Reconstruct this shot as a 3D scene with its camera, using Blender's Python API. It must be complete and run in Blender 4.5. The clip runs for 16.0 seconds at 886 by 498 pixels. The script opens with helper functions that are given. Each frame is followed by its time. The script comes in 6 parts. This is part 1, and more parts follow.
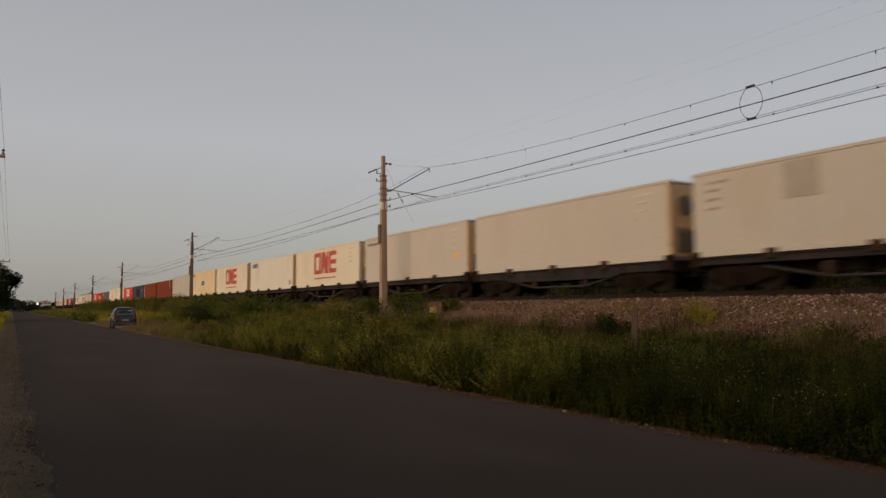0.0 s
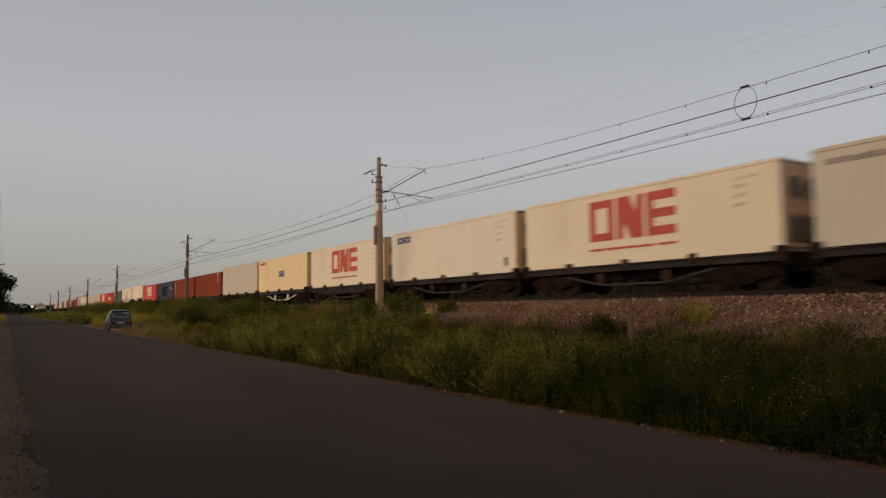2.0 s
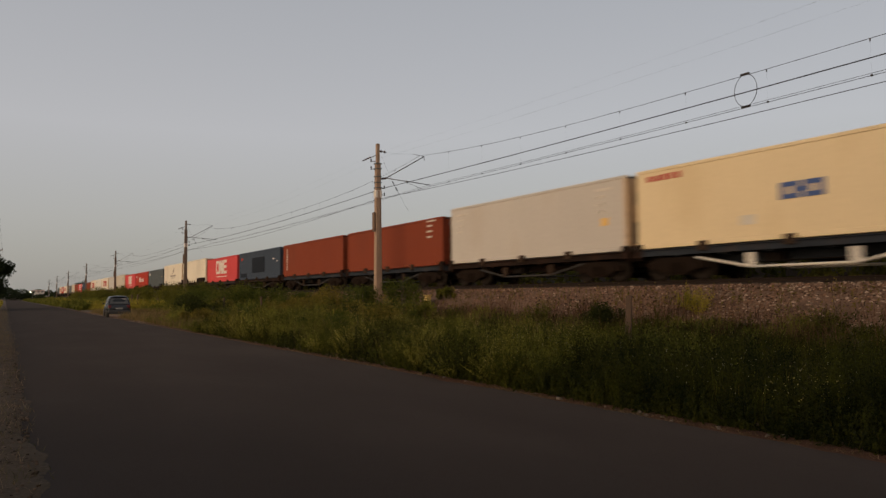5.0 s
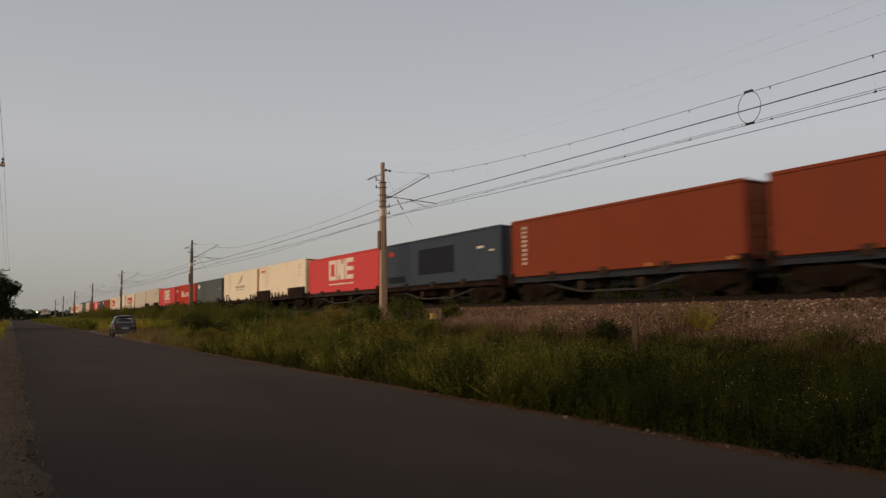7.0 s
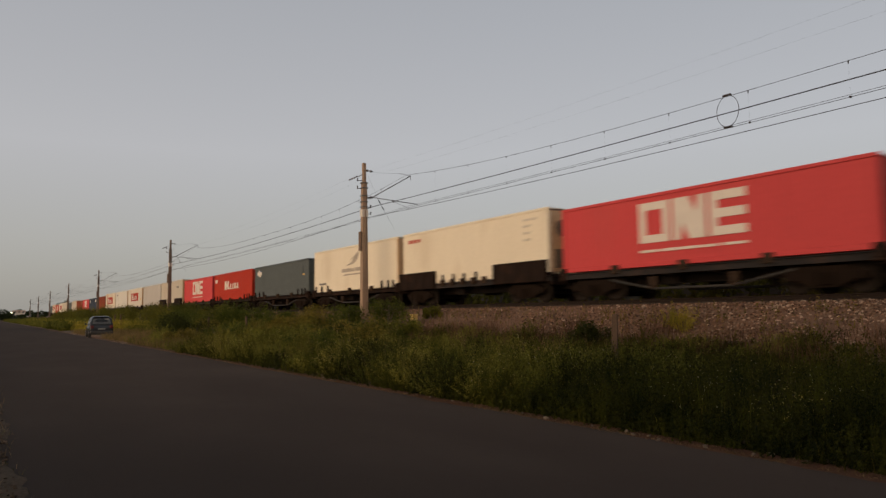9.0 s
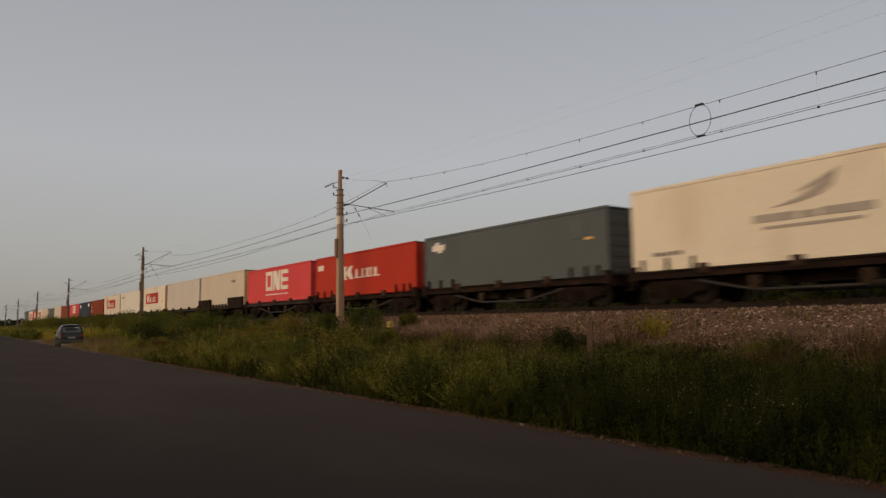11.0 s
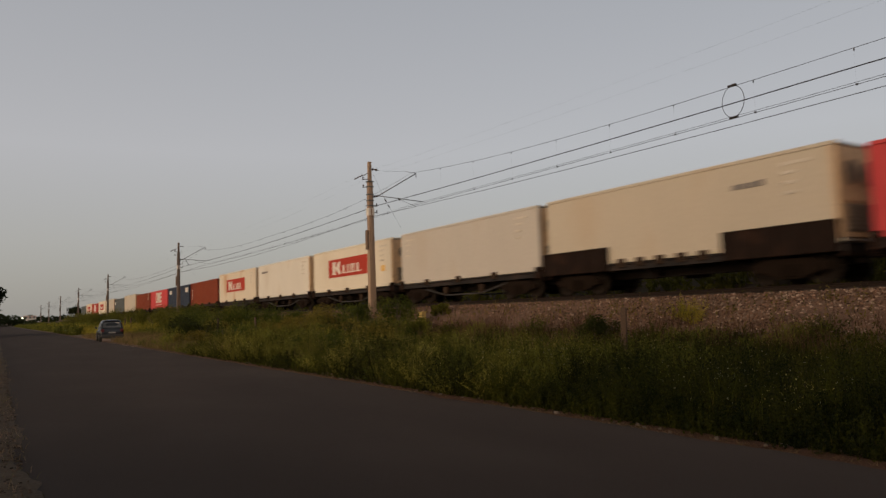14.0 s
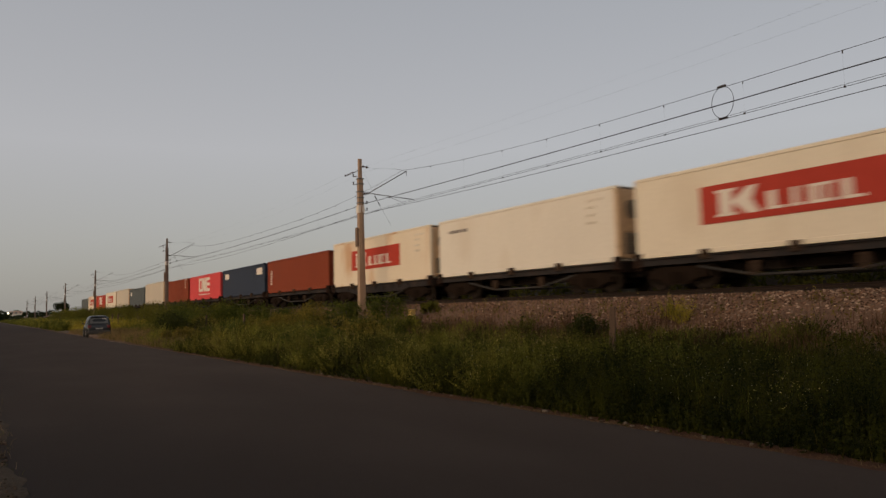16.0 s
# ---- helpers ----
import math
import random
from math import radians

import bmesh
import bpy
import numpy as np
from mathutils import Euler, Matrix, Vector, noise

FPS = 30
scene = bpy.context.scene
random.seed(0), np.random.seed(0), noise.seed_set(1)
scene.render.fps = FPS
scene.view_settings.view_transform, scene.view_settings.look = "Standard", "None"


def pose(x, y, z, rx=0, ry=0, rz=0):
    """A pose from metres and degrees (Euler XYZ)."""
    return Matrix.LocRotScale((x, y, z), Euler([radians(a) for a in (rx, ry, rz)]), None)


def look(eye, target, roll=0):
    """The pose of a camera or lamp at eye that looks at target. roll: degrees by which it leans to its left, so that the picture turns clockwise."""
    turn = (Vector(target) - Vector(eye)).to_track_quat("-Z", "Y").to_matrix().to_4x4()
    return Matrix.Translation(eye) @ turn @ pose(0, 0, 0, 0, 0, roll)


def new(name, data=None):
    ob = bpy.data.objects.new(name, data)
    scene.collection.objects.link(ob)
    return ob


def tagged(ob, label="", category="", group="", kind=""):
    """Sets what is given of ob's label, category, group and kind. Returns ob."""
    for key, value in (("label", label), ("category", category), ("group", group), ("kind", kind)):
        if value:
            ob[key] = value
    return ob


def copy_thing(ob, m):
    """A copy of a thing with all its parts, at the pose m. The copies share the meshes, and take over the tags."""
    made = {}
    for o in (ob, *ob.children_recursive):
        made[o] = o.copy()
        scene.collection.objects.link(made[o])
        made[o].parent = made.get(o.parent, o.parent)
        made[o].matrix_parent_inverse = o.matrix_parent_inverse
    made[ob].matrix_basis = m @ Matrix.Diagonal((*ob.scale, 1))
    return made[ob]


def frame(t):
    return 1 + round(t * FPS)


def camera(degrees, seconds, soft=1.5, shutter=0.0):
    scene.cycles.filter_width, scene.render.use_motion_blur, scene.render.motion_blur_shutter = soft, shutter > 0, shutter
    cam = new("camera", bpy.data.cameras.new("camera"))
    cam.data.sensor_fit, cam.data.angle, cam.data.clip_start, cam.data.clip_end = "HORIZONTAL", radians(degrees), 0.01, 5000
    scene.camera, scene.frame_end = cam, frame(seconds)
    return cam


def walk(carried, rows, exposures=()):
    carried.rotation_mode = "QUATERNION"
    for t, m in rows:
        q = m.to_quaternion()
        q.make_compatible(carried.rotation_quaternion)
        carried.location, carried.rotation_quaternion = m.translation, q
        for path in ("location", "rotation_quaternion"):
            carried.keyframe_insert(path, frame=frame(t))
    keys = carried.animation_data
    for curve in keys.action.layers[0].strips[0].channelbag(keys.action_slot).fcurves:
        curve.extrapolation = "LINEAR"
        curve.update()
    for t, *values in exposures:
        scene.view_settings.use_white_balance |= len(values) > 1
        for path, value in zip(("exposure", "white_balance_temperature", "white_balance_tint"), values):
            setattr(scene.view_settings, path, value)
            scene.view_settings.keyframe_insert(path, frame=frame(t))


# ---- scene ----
# World: +Y runs along the railway, +X from the road to the track; the road surface is z = 0.
cam = camera(64.6, 16.0, soft=1.4, shutter=0.75)
EYE = (0.0, 0.0, 1.6)
# seconds, heading to the right of the railway, pitch up, lean (degrees)
AIM = [
    (0, 31.472, 4.666, 0.426), (0.5, 31.185, 4.249, 0.965), (1, 31.148, 4.276, 0.782), (1.5, 31.637, 4.6, 0.717),
    (2, 31.785, 4.75, 0.692), (2.5, 32.309, 4.23, 0.527), (3, 32.446, 4.066, 0.422), (3.5, 31.99, 4.212, 0.24),
    (4, 31.912, 4.102, 0.308), (4.5, 31.058, 3.65, 0.638), (5, 31.912, 3.69, 0.495), (7.5, 31.426, 5.4, 0.788),
    (8, 31.791, 5.372, 1.01), (8.5, 32.499, 5.195, 0.761), (11, 34.933, 5.798, 0.856), (11.5, 35.69, 5.876, 0.569),
    (12, 34.482, 5.307, 1.598), (12.5, 34.488, 5.206, 1.299), (13, 33.638, 4.939, 2.088), (13.5, 33.106, 4.803, 2.107),
    (14, 32.34, 5.01, 1.805), (14.5, 32.43, 4.801, 1.456), (15, 33.183, 4.608, 1.087), (15.5, 33.175, 4.428, 0.974),
    (16, 33.2, 4.82, 1.44)]
walk(cam, [(t, pose(*EYE, 90 + p, r, -y)) for t, y, p, r in AIM], exposures=[(0.0, -0.07), (3.5, -0.04), (7.5, 0.0), (8.5, 0.0), (11.0, -0.1), (12.5, -0.13), (13.5, -0.16), (14.0, -0.06), (16.0, -0.08)])

# ---- light: dusk, the sun just gone behind haze, low over the added trees on the other side of the road ----
SUN_AZ, SUN_EL = -105.0, 8.0     # degrees from +Y towards +X, and up
world = bpy.data.worlds.new("dusk_sky")
scene.world = world
world.use_nodes = True
wn, wl = world.node_tree.nodes, world.node_tree.links
sky = wn.new("ShaderNodeTexSky")
sky.sky_type, sky.sun_disc = "NISHITA", False
sky.sun_elevation, sky.sun_rotation = radians(SUN_EL), radians(SUN_AZ)
sky.air_density, sky.dust_density, sky.ozone_density = 1.0, 2.0, 1.5
# thin even overcast over the clear sky: greyer towards the horizon, bluer overhead
wtc, wsep, wramp = wn.new("ShaderNodeTexCoord"), wn.new("ShaderNodeSeparateXYZ"), wn.new("ShaderNodeValToRGB")
wl.new(wtc.outputs["Generated"], wsep.inputs[0])
wl.new(wsep.outputs["Z"], wramp.inputs["Fac"])
for at, c in ((0.0, (0.34, 0.335, 0.315)), (0.1, (0.43, 0.422, 0.414)), (0.22, (0.50, 0.498, 0.517)), (0.45, (0.40, 0.412, 0.44)), (0.6, (0.26, 0.265, 0.28)), (1.0, (0.14, 0.143, 0.15))):
    e = wramp.color_ramp.elements[0] if at == 0.0 else wramp.color_ramp.elements[-1] if at == 1.0 else wramp.color_ramp.elements.new(at)
    e.position, e.color = at, (*c, 1)
veil, mixsky = wn.new("ShaderNodeMix"), wn.new("ShaderNodeMix")
veil.data_type = mixsky.data_type = "RGBA"
veil.blend_type = "MULTIPLY"
veil.inputs[0].default_value = 1.0
veil.inputs[7].default_value = (7.0, 6.84, 6.72, 1)
wl.new(wramp.outputs["Color"], veil.inputs[6])
mixsky.inputs[0].default_value = 0.85
wl.new(sky.outputs[0], mixsky.inputs[6])
wl.new(veil.outputs[2], mixsky.inputs[7])
wl.new(mixsky.outputs[2], wn["Background"].inputs["Color"])
wn["Background"].inputs["Strength"].default_value = 0.15
sun = new("sun", bpy.data.lights.new("sun", "SUN"))
sun.data.energy, sun.data.angle, sun.data.color = 4.0, radians(62), (1.0, 0.695, 0.425)
sa, se = radians(SUN_AZ), radians(SUN_EL)
sun.matrix_world = look((math.sin(sa) * math.cos(se) * 50, math.cos(sa) * math.cos(se) * 50, 50 * math.sin(se)), (0, 0, 0))
scene.view_settings.exposure = 0.0


# ---- materials ----
def mat(name, color, rough=0.7, metal=0.0, vary=0.25, scale=3.0, fine=40.0, bump=0.0, stain=None, stain_amount=0.3,
        streak=1.0, spec=0.5, random_value=0.0, island=0.0, along=1.0, diffuse_rough=0.0):
    """Base colour broken up at two scales, a stain colour in patches (streak < 1 draws it out vertically), a fine bump."""
    m = bpy.data.materials.new(name)
    m.use_nodes = True
    n, l = m.node_tree.nodes, m.node_tree.links
    b = n["Principled BSDF"]
    b.inputs["Roughness"].default_value, b.inputs["Metallic"].default_value = rough, metal
    b.inputs["Specular IOR Level"].default_value = spec
    b.inputs["Diffuse Roughness"].default_value = diffuse_rough
    tc = n.new("ShaderNodeTexCoord")
    mp = n.new("ShaderNodeMapping")
    mp.inputs["Scale"].default_value = (1, along, streak)
    l.new(tc.outputs["Object"], mp.inputs["Vector"])
    big, small = n.new("ShaderNodeTexNoise"), n.new("ShaderNodeTexNoise")
    big.inputs["Scale"].default_value, small.inputs["Scale"].default_value = scale, fine
    big.inputs["Detail"].default_value = small.inputs["Detail"].default_value = 4.0
    l.new(mp.outputs[0], big.inputs["Vector"]), l.new(tc.outputs["Object"], small.inputs["Vector"])
    add = n.new("ShaderNodeMath")
    add.operation = "ADD"
    l.new(big.outputs["Fac"], add.inputs[0]), l.new(small.outputs["Fac"], add.inputs[1])
    rng = n.new("ShaderNodeMapRange")
    rng.inputs["From Min"].default_value, rng.inputs["From Max"].default_value = 0.6, 1.4
    rng.inputs["To Min"].default_value, rng.inputs["To Max"].default_value = 1 - vary, 1 + vary
    l.new(add.outputs[0], rng.inputs["Value"])
    mul = n.new("ShaderNodeMix")
    mul.data_type, mul.blend_type = "RGBA", "MULTIPLY"
    mul.inputs[0].default_value = 1.0
    mul.inputs[6].default_value = (*color, 1)
    l.new(rng.outputs[0], mul.inputs[7])
    out = mul.outputs[2]
    if random_value:
        oi, rr, m3 = n.new("ShaderNodeObjectInfo"), n.new("ShaderNodeMapRange"), n.new("ShaderNodeMix")
        rr.inputs["To Min"].default_value, rr.inputs["To Max"].default_value = 1 - random_value, 1 + random_value
        l.new(oi.outputs["Random"], rr.inputs["Value"])
        m3.data_type, m3.blend_type = "RGBA", "MULTIPLY"
        m3.inputs[0].default_value = 1.0
        l.new(out, m3.inputs[6]), l.new(rr.outputs[0], m3.inputs[7])
        out = m3.outputs[2]
    if island:
        gi, ri, m4 = n.new("ShaderNodeNewGeometry"), n.new("ShaderNodeMapRange"), n.new("ShaderNodeMix")
        ri.inputs["To Min"].default_value, ri.inputs["To Max"].default_value = 1 - island, 1 + island
        l.new(gi.outputs["Random Per Island"], ri.inputs["Value"])
        m4.data_type, m4.blend_type = "RGBA", "MULTIPLY"
        m4.inputs[0].default_value = 1.0
        l.new(out, m4.inputs[6]), l.new(ri.outputs[0], m4.inputs[7])
        out = m4.outputs[2]
    if stain:
        rp = n.new("ShaderNodeMapRange")
        rp.inputs["From Min"].default_value, rp.inputs["From Max"].default_value = 0.52, 0.72
        rp.inputs["To Max"].default_value = stain_amount
        l.new(big.outputs["Fac"], rp.inputs["Value"])
        m2 = n.new("ShaderNodeMix")
        m2.data_type = "RGBA"
        m2.inputs[7].default_value = (*stain, 1)
        l.new(rp.outputs[0], m2.inputs[0]), l.new(out, m2.inputs[6])
        out = m2.outputs[2]
    l.new(out, b.inputs["Base Color"])
    if bump:
        bp = n.new("ShaderNodeBump")
        bp.inputs["Strength"].default_value, bp.inputs["Distance"].default_value = bump, 0.02
        l.new(small.outputs["Fac"], bp.inputs["Height"]), l.new(bp.outputs[0], b.inputs["Normal"])
    return m


def leaf_mat(name, low, high, rough=0.6):
    """Leaves whose colour runs between two greens from piece to piece, letting some light through."""
    m = bpy.data.materials.new(name)
    m.use_nodes = True
    n, l = m.node_tree.nodes, m.node_tree.links
    b = n["Principled BSDF"]
    b.inputs["Roughness"].default_value = rough
    b.inputs["Specular IOR Level"].default_value = 0.1
    geo, tc = n.new("ShaderNodeNewGeometry"), n.new("ShaderNodeTexCoord")
    patch, plant, mp = n.new("ShaderNodeTexNoise"), n.new("ShaderNodeTexNoise"), n.new("ShaderNodeMapping")
    patch.inputs["Scale"].default_value, plant.inputs["Scale"].default_value = 0.55, 5.0
    mp.inputs["Scale"].default_value = (1, 1, 0.18)      # drawn out upwards: one tone to a plant
    l.new(tc.outputs["Object"], mp.inputs["Vector"])
    l.new(tc.outputs["Object"], patch.inputs["Vector"]), l.new(mp.outputs[0], plant.inputs["Vector"])
    both = n.new("ShaderNodeMath")
    both.operation = "ADD"
    l.new(patch.outputs["Fac"], both.inputs[0]), l.new(plant.outputs["Fac"], both.inputs[1])
    add = n.new("ShaderNodeMath")
    add.operation = "MULTIPLY_ADD"
    add.inputs[1].default_value = 0.25
    l.new(geo.outputs["Random Per Island"], add.inputs[0]), l.new(both.outputs[0], add.inputs[2])
    rng = n.new("ShaderNodeMapRange")
    rng.inputs["From Min"].default_value, rng.inputs["From Max"].default_value = 0.9, 1.4
    l.new(add.outputs[0], rng.inputs["Value"])
    mix = n.new("ShaderNodeMix")
    mix.data_type = "RGBA"
    mix.inputs[6].default_value, mix.inputs[7].default_value = (*low, 1), (*high, 1)
    l.new(rng.outputs[0], mix.inputs[0])
    l.new(mix.outputs[2], b.inputs["Base Color"])
    tr, ms = n.new("ShaderNodeBsdfTranslucent"), n.new("ShaderNodeMixShader")
    ms.inputs[0].default_value = 0.45
    l.new(mix.outputs[2], tr.inputs["Color"])
    l.new(b.outputs[0], ms.inputs[1]), l.new(tr.outputs[0], ms.inputs[2])
    l.new(ms.outputs[0], n["Material Output"].inputs["Surface"])
    return m


ASPHALT = mat("asphalt", (0.0470, 0.0405, 0.0390), 0.95, vary=0.2, scale=0.5, fine=60, bump=0.5, stain=(0.056, 0.048, 0.046), stain_amount=0.4, spec=0.03, along=0.45, diffuse_rough=1.0)
SOIL = mat("soil", (0.075, 0.048, 0.028), 0.95, vary=0.4, scale=0.6, fine=20, bump=0.6, stain=(0.04, 0.045, 0.015), stain_amount=0.7)
PALE_DIRT = mat("pale_dirt", (0.21, 0.14, 0.095), 0.95, vary=0.4, scale=1.0, fine=40, bump=0.5, stain=(0.13, 0.085, 0.05), stain_amount=0.6)
DRY_VERGE = mat("dry_verge", (0.080, 0.058, 0.039), 0.95, vary=0.6, scale=2.4, fine=22, bump=0.7, stain=(0.055, 0.044, 0.026), stain_amount=0.7, spec=0.15)
RED_VERGE = mat("red_verge", (0.075, 0.036, 0.021), 0.95, vary=0.6, scale=2.0, fine=30, bump=0.8, stain=(0.040, 0.022, 0.013), stain_amount=0.7, spec=0.15)
BALLAST_BED = mat("ballast_bed", (0.108, 0.064, 0.043), 0.95, vary=0.6, scale=1.2, fine=55, bump=0.5, stain=(0.07, 0.045, 0.033), stain_amount=0.6)
STONE = mat("ballast_stone", (0.152, 0.093, 0.065), 0.9, vary=0.35, scale=0.5, fine=30, stain=(0.065, 0.038, 0.026), stain_amount=0.7, random_value=0.3, island=0.75, spec=0.2)
PALE_STONE = mat("pale_stone", (0.23, 0.175, 0.14), 0.9, vary=0.3, scale=2.0, fine=30, island=0.5, spec=0.2)
# rails and sleepers are coloured dark to carry the shade of the wheels
RAIL_STEEL = mat("rail_steel", (0.013, 0.008, 0.006), 0.85, 0.0, spec=0.2, vary=0.2)
SLEEPER = mat("sleeper_shaded", (0.05, 0.034, 0.025), 0.9, vary=0.3, scale=4, bump=0.3)
POLE_CONCRETE = mat("pole_concrete", (0.26, 0.185, 0.135), 0.9, vary=0.3, scale=1.2, fine=25, bump=0.4, stain=(0.16, 0.105, 0.075), stain_amount=0.7, streak=0.3)
POLE_SILHOUETTE = mat("pole_concrete_silhouette", (0.13, 0.095, 0.075), 0.9, vary=0.3, scale=1.2, fine=25, bump=0.4, stain=(0.07, 0.05, 0.04), stain_amount=0.7, streak=0.3)
BOX_BROWN = mat("box_brown", (0.13, 0.085, 0.06), 0.85, vary=0.25, scale=2.0)
POLE_WOOD = mat("pole_wood", (0.27, 0.22, 0.17), 0.9, vary=0.3, scale=2.0, fine=30, bump=0.3, streak=0.15)
POST_WOOD = mat("post_wood", (0.068, 0.044, 0.030), 0.95, vary=0.35, scale=3.0, fine=30, bump=0.4, streak=0.2)
DARK_STEEL = mat("galvanised_steel", (0.12, 0.115, 0.11), 0.6, 0.5, vary=0.2)
WIRE = mat("wire", (0.035, 0.03, 0.03), 0.6, 0.4, vary=0.1)
PORCELAIN = mat("insulator", (0.05, 0.03, 0.025), 0.25, vary=0.1)
WHITE_BAND = mat("white_band", (0.52, 0.48, 0.44), 0.7, vary=0.15, scale=8)
YELLOW = mat("yellow_paint", (0.80, 0.58, 0.20), 0.6, vary=0.2, scale=5, stain=(0.4, 0.25, 0.08), stain_amount=0.4)
# underframe, bogie and wheel colours are deepened to hold the shade below the containers
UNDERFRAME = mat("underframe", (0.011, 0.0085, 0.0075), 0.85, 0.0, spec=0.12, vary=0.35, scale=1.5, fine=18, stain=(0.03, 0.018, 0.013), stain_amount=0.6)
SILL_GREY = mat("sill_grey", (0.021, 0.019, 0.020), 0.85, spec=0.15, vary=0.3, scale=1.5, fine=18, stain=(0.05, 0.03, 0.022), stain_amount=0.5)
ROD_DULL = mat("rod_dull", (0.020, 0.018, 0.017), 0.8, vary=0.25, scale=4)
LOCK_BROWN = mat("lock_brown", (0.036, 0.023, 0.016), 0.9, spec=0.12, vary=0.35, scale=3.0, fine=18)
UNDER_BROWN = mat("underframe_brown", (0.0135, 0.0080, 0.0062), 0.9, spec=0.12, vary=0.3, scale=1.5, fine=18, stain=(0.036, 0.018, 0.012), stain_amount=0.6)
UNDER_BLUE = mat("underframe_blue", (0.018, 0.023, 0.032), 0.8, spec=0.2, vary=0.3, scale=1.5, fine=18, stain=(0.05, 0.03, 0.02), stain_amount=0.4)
BOGIE = mat("bogie_rust_shaded", (0.011, 0.007, 0.005), 0.95, 0.0, spec=0.08, vary=0.35, scale=3, fine=20)
WHEEL = mat("wheel_steel_shaded", (0.012, 0.009, 0.007), 0.85, 0.0, spec=0.12, vary=0.25)
ROD_LIGHT = mat("rod_grey", (0.55, 0.52, 0.47), 0.7, vary=0.2, scale=4)
RUBBER = mat("rubber", (0.03, 0.03, 0.03), 0.9, vary=0.2)
GRILLE = mat("grille_dark", (0.12, 0.10, 0.08), 0.8, vary=0.2)
RUST = mat("rusty_end", (0.46, 0.32, 0.20), 0.85, vary=0.4, scale=2.5, fine=22, stain=(0.30, 0.21, 0.14), stain_amount=0.8)


def paint(name, color, stain=(0.35, 0.25, 0.15), amount=0.25, vary=0.07, rough=0.5, spec=0.35):
    color, stain = [0.77 * v for v in color], [0.77 * v for v in stain]    # all paints scaled down to offset the strong sun
    return mat(name, color, rough, vary=vary, scale=0.7, fine=9, stain=stain, stain_amount=amount, streak=0.35, spec=spec)


PAINT = {
    "white": paint("paint_white", (0.73, 0.70, 0.64), amount=0.22),
    "warm_white": paint("paint_warm_white", (0.75, 0.69, 0.58), amount=0.2),
    "grey_white": paint("paint_grey_white", (0.555, 0.52, 0.48), amount=0.2),
    "cream": paint("paint_cream", (0.80, 0.655, 0.42), stain=(0.52, 0.38, 0.20), amount=0.3),
    "pale_cream": paint("paint_pale_cream", (0.82, 0.745, 0.61), amount=0.25),
    "beige": paint("paint_beige", (0.57, 0.51, 0.42), stain=(0.45, 0.32, 0.2), amount=0.3),
    "oxide": paint("paint_oxide_red", (0.21, 0.045, 0.02), stain=(0.15, 0.04, 0.022), amount=0.4, vary=0.12, rough=0.7, spec=0.15),
    "bluegrey": paint("paint_blue_grey", (0.040, 0.057, 0.088), stain=(0.034, 0.047, 0.068), amount=0.5, vary=0.12, rough=0.65, spec=0.2),
    "navy": paint("paint_navy", (0.028, 0.04, 0.07), stain=(0.04, 0.04, 0.05), amount=0.3, vary=0.12, rough=0.65, spec=0.2),
    "one_red": paint("paint_pink_red", (0.585, 0.066, 0.072), stain=(0.44, 0.07, 0.065), amount=0.35, vary=0.1, rough=0.6, spec=0.2),
    "red": paint("paint_red", (0.42, 0.032, 0.013), stain=(0.30, 0.04, 0.022), amount=0.4, vary=0.12, rough=0.6, spec=0.2),
    "grey": paint("paint_grey", (0.090, 0.106, 0.113), stain=(0.066, 0.077, 0.083), amount=0.5, vary=0.12, rough=0.6, spec=0.2),
    "rusty_white": paint("paint_rusty_white", (0.74, 0.66, 0.54), stain=(0.5, 0.27, 0.12), amount=0.75),
}
MARK = {
    "red": mat("mark_red", (0.36, 0.08, 0.068), 0.85, spec=0.1, vary=0.12, scale=2),
    "panel_red": mat("mark_panel_red", (0.32, 0.042, 0.03), 0.85, spec=0.1, vary=0.12, scale=2),
    "pale": mat("mark_pale", (0.57, 0.53, 0.49), 0.85, spec=0.1, vary=0.1, scale=2),
    "blue": mat("mark_blue", (0.06, 0.10, 0.24), 0.85, spec=0.1, vary=0.1, scale=2),
    "dark": mat("mark_dark", (0.17, 0.16, 0.16), 0.85, spec=0.1, vary=0.15, scale=2),
    "grey": mat("mark_grey", (0.33, 0.30, 0.27), 0.85, spec=0.1, vary=0.15, scale=2),
    "faint": mat("mark_faint", (0.52, 0.49, 0.44), 0.85, spec=0.1, vary=0.15, scale=2),
    "patch": mat("mark_patch", (0.013, 0.017, 0.025), 0.85, spec=0.1, vary=0.15, scale=2),
    "soft": mat("mark_soft", (0.085, 0.098, 0.104), 0.85, spec=0.1, vary=0.1, scale=2),
    "orange": mat("mark_orange", (0.62, 0.40, 0.14), 0.85, spec=0.1, vary=0.1, scale=2),
}


# ---- mesh helpers ----
def box(bm, x0, x1, y0, y1, z0, z1):
    vs = [bm.verts.new((x, y, z)) for x in (x0, x1) for y in (y0, y1) for z in (z0, z1)]
    for f in ((0, 1, 3, 2), (4, 6, 7, 5), (0, 4, 5, 1), (2, 3, 7, 6), (0, 2, 6, 4), (1, 5, 7, 3)):
        bm.faces.new([vs[i] for i in f])
    return vs


def bbox(bm, x0, x1, y0, y1, z0, z1, r=0.01):
    """A box with bevelled edges."""
    t = bmesh.new()
    box(t, x0, x1, y0, y1, z0, z1)
    bmesh.ops.bevel(t, geom=t.edges[:], offset=r, segments=1, affect="EDGES")
    merge(bm, t)


def merge(bm, t):
    me = bpy.data.meshes.new("tmp")
    t.to_mesh(me), t.free()
    bm.from_mesh(me)
    bpy.data.meshes.remove(me)


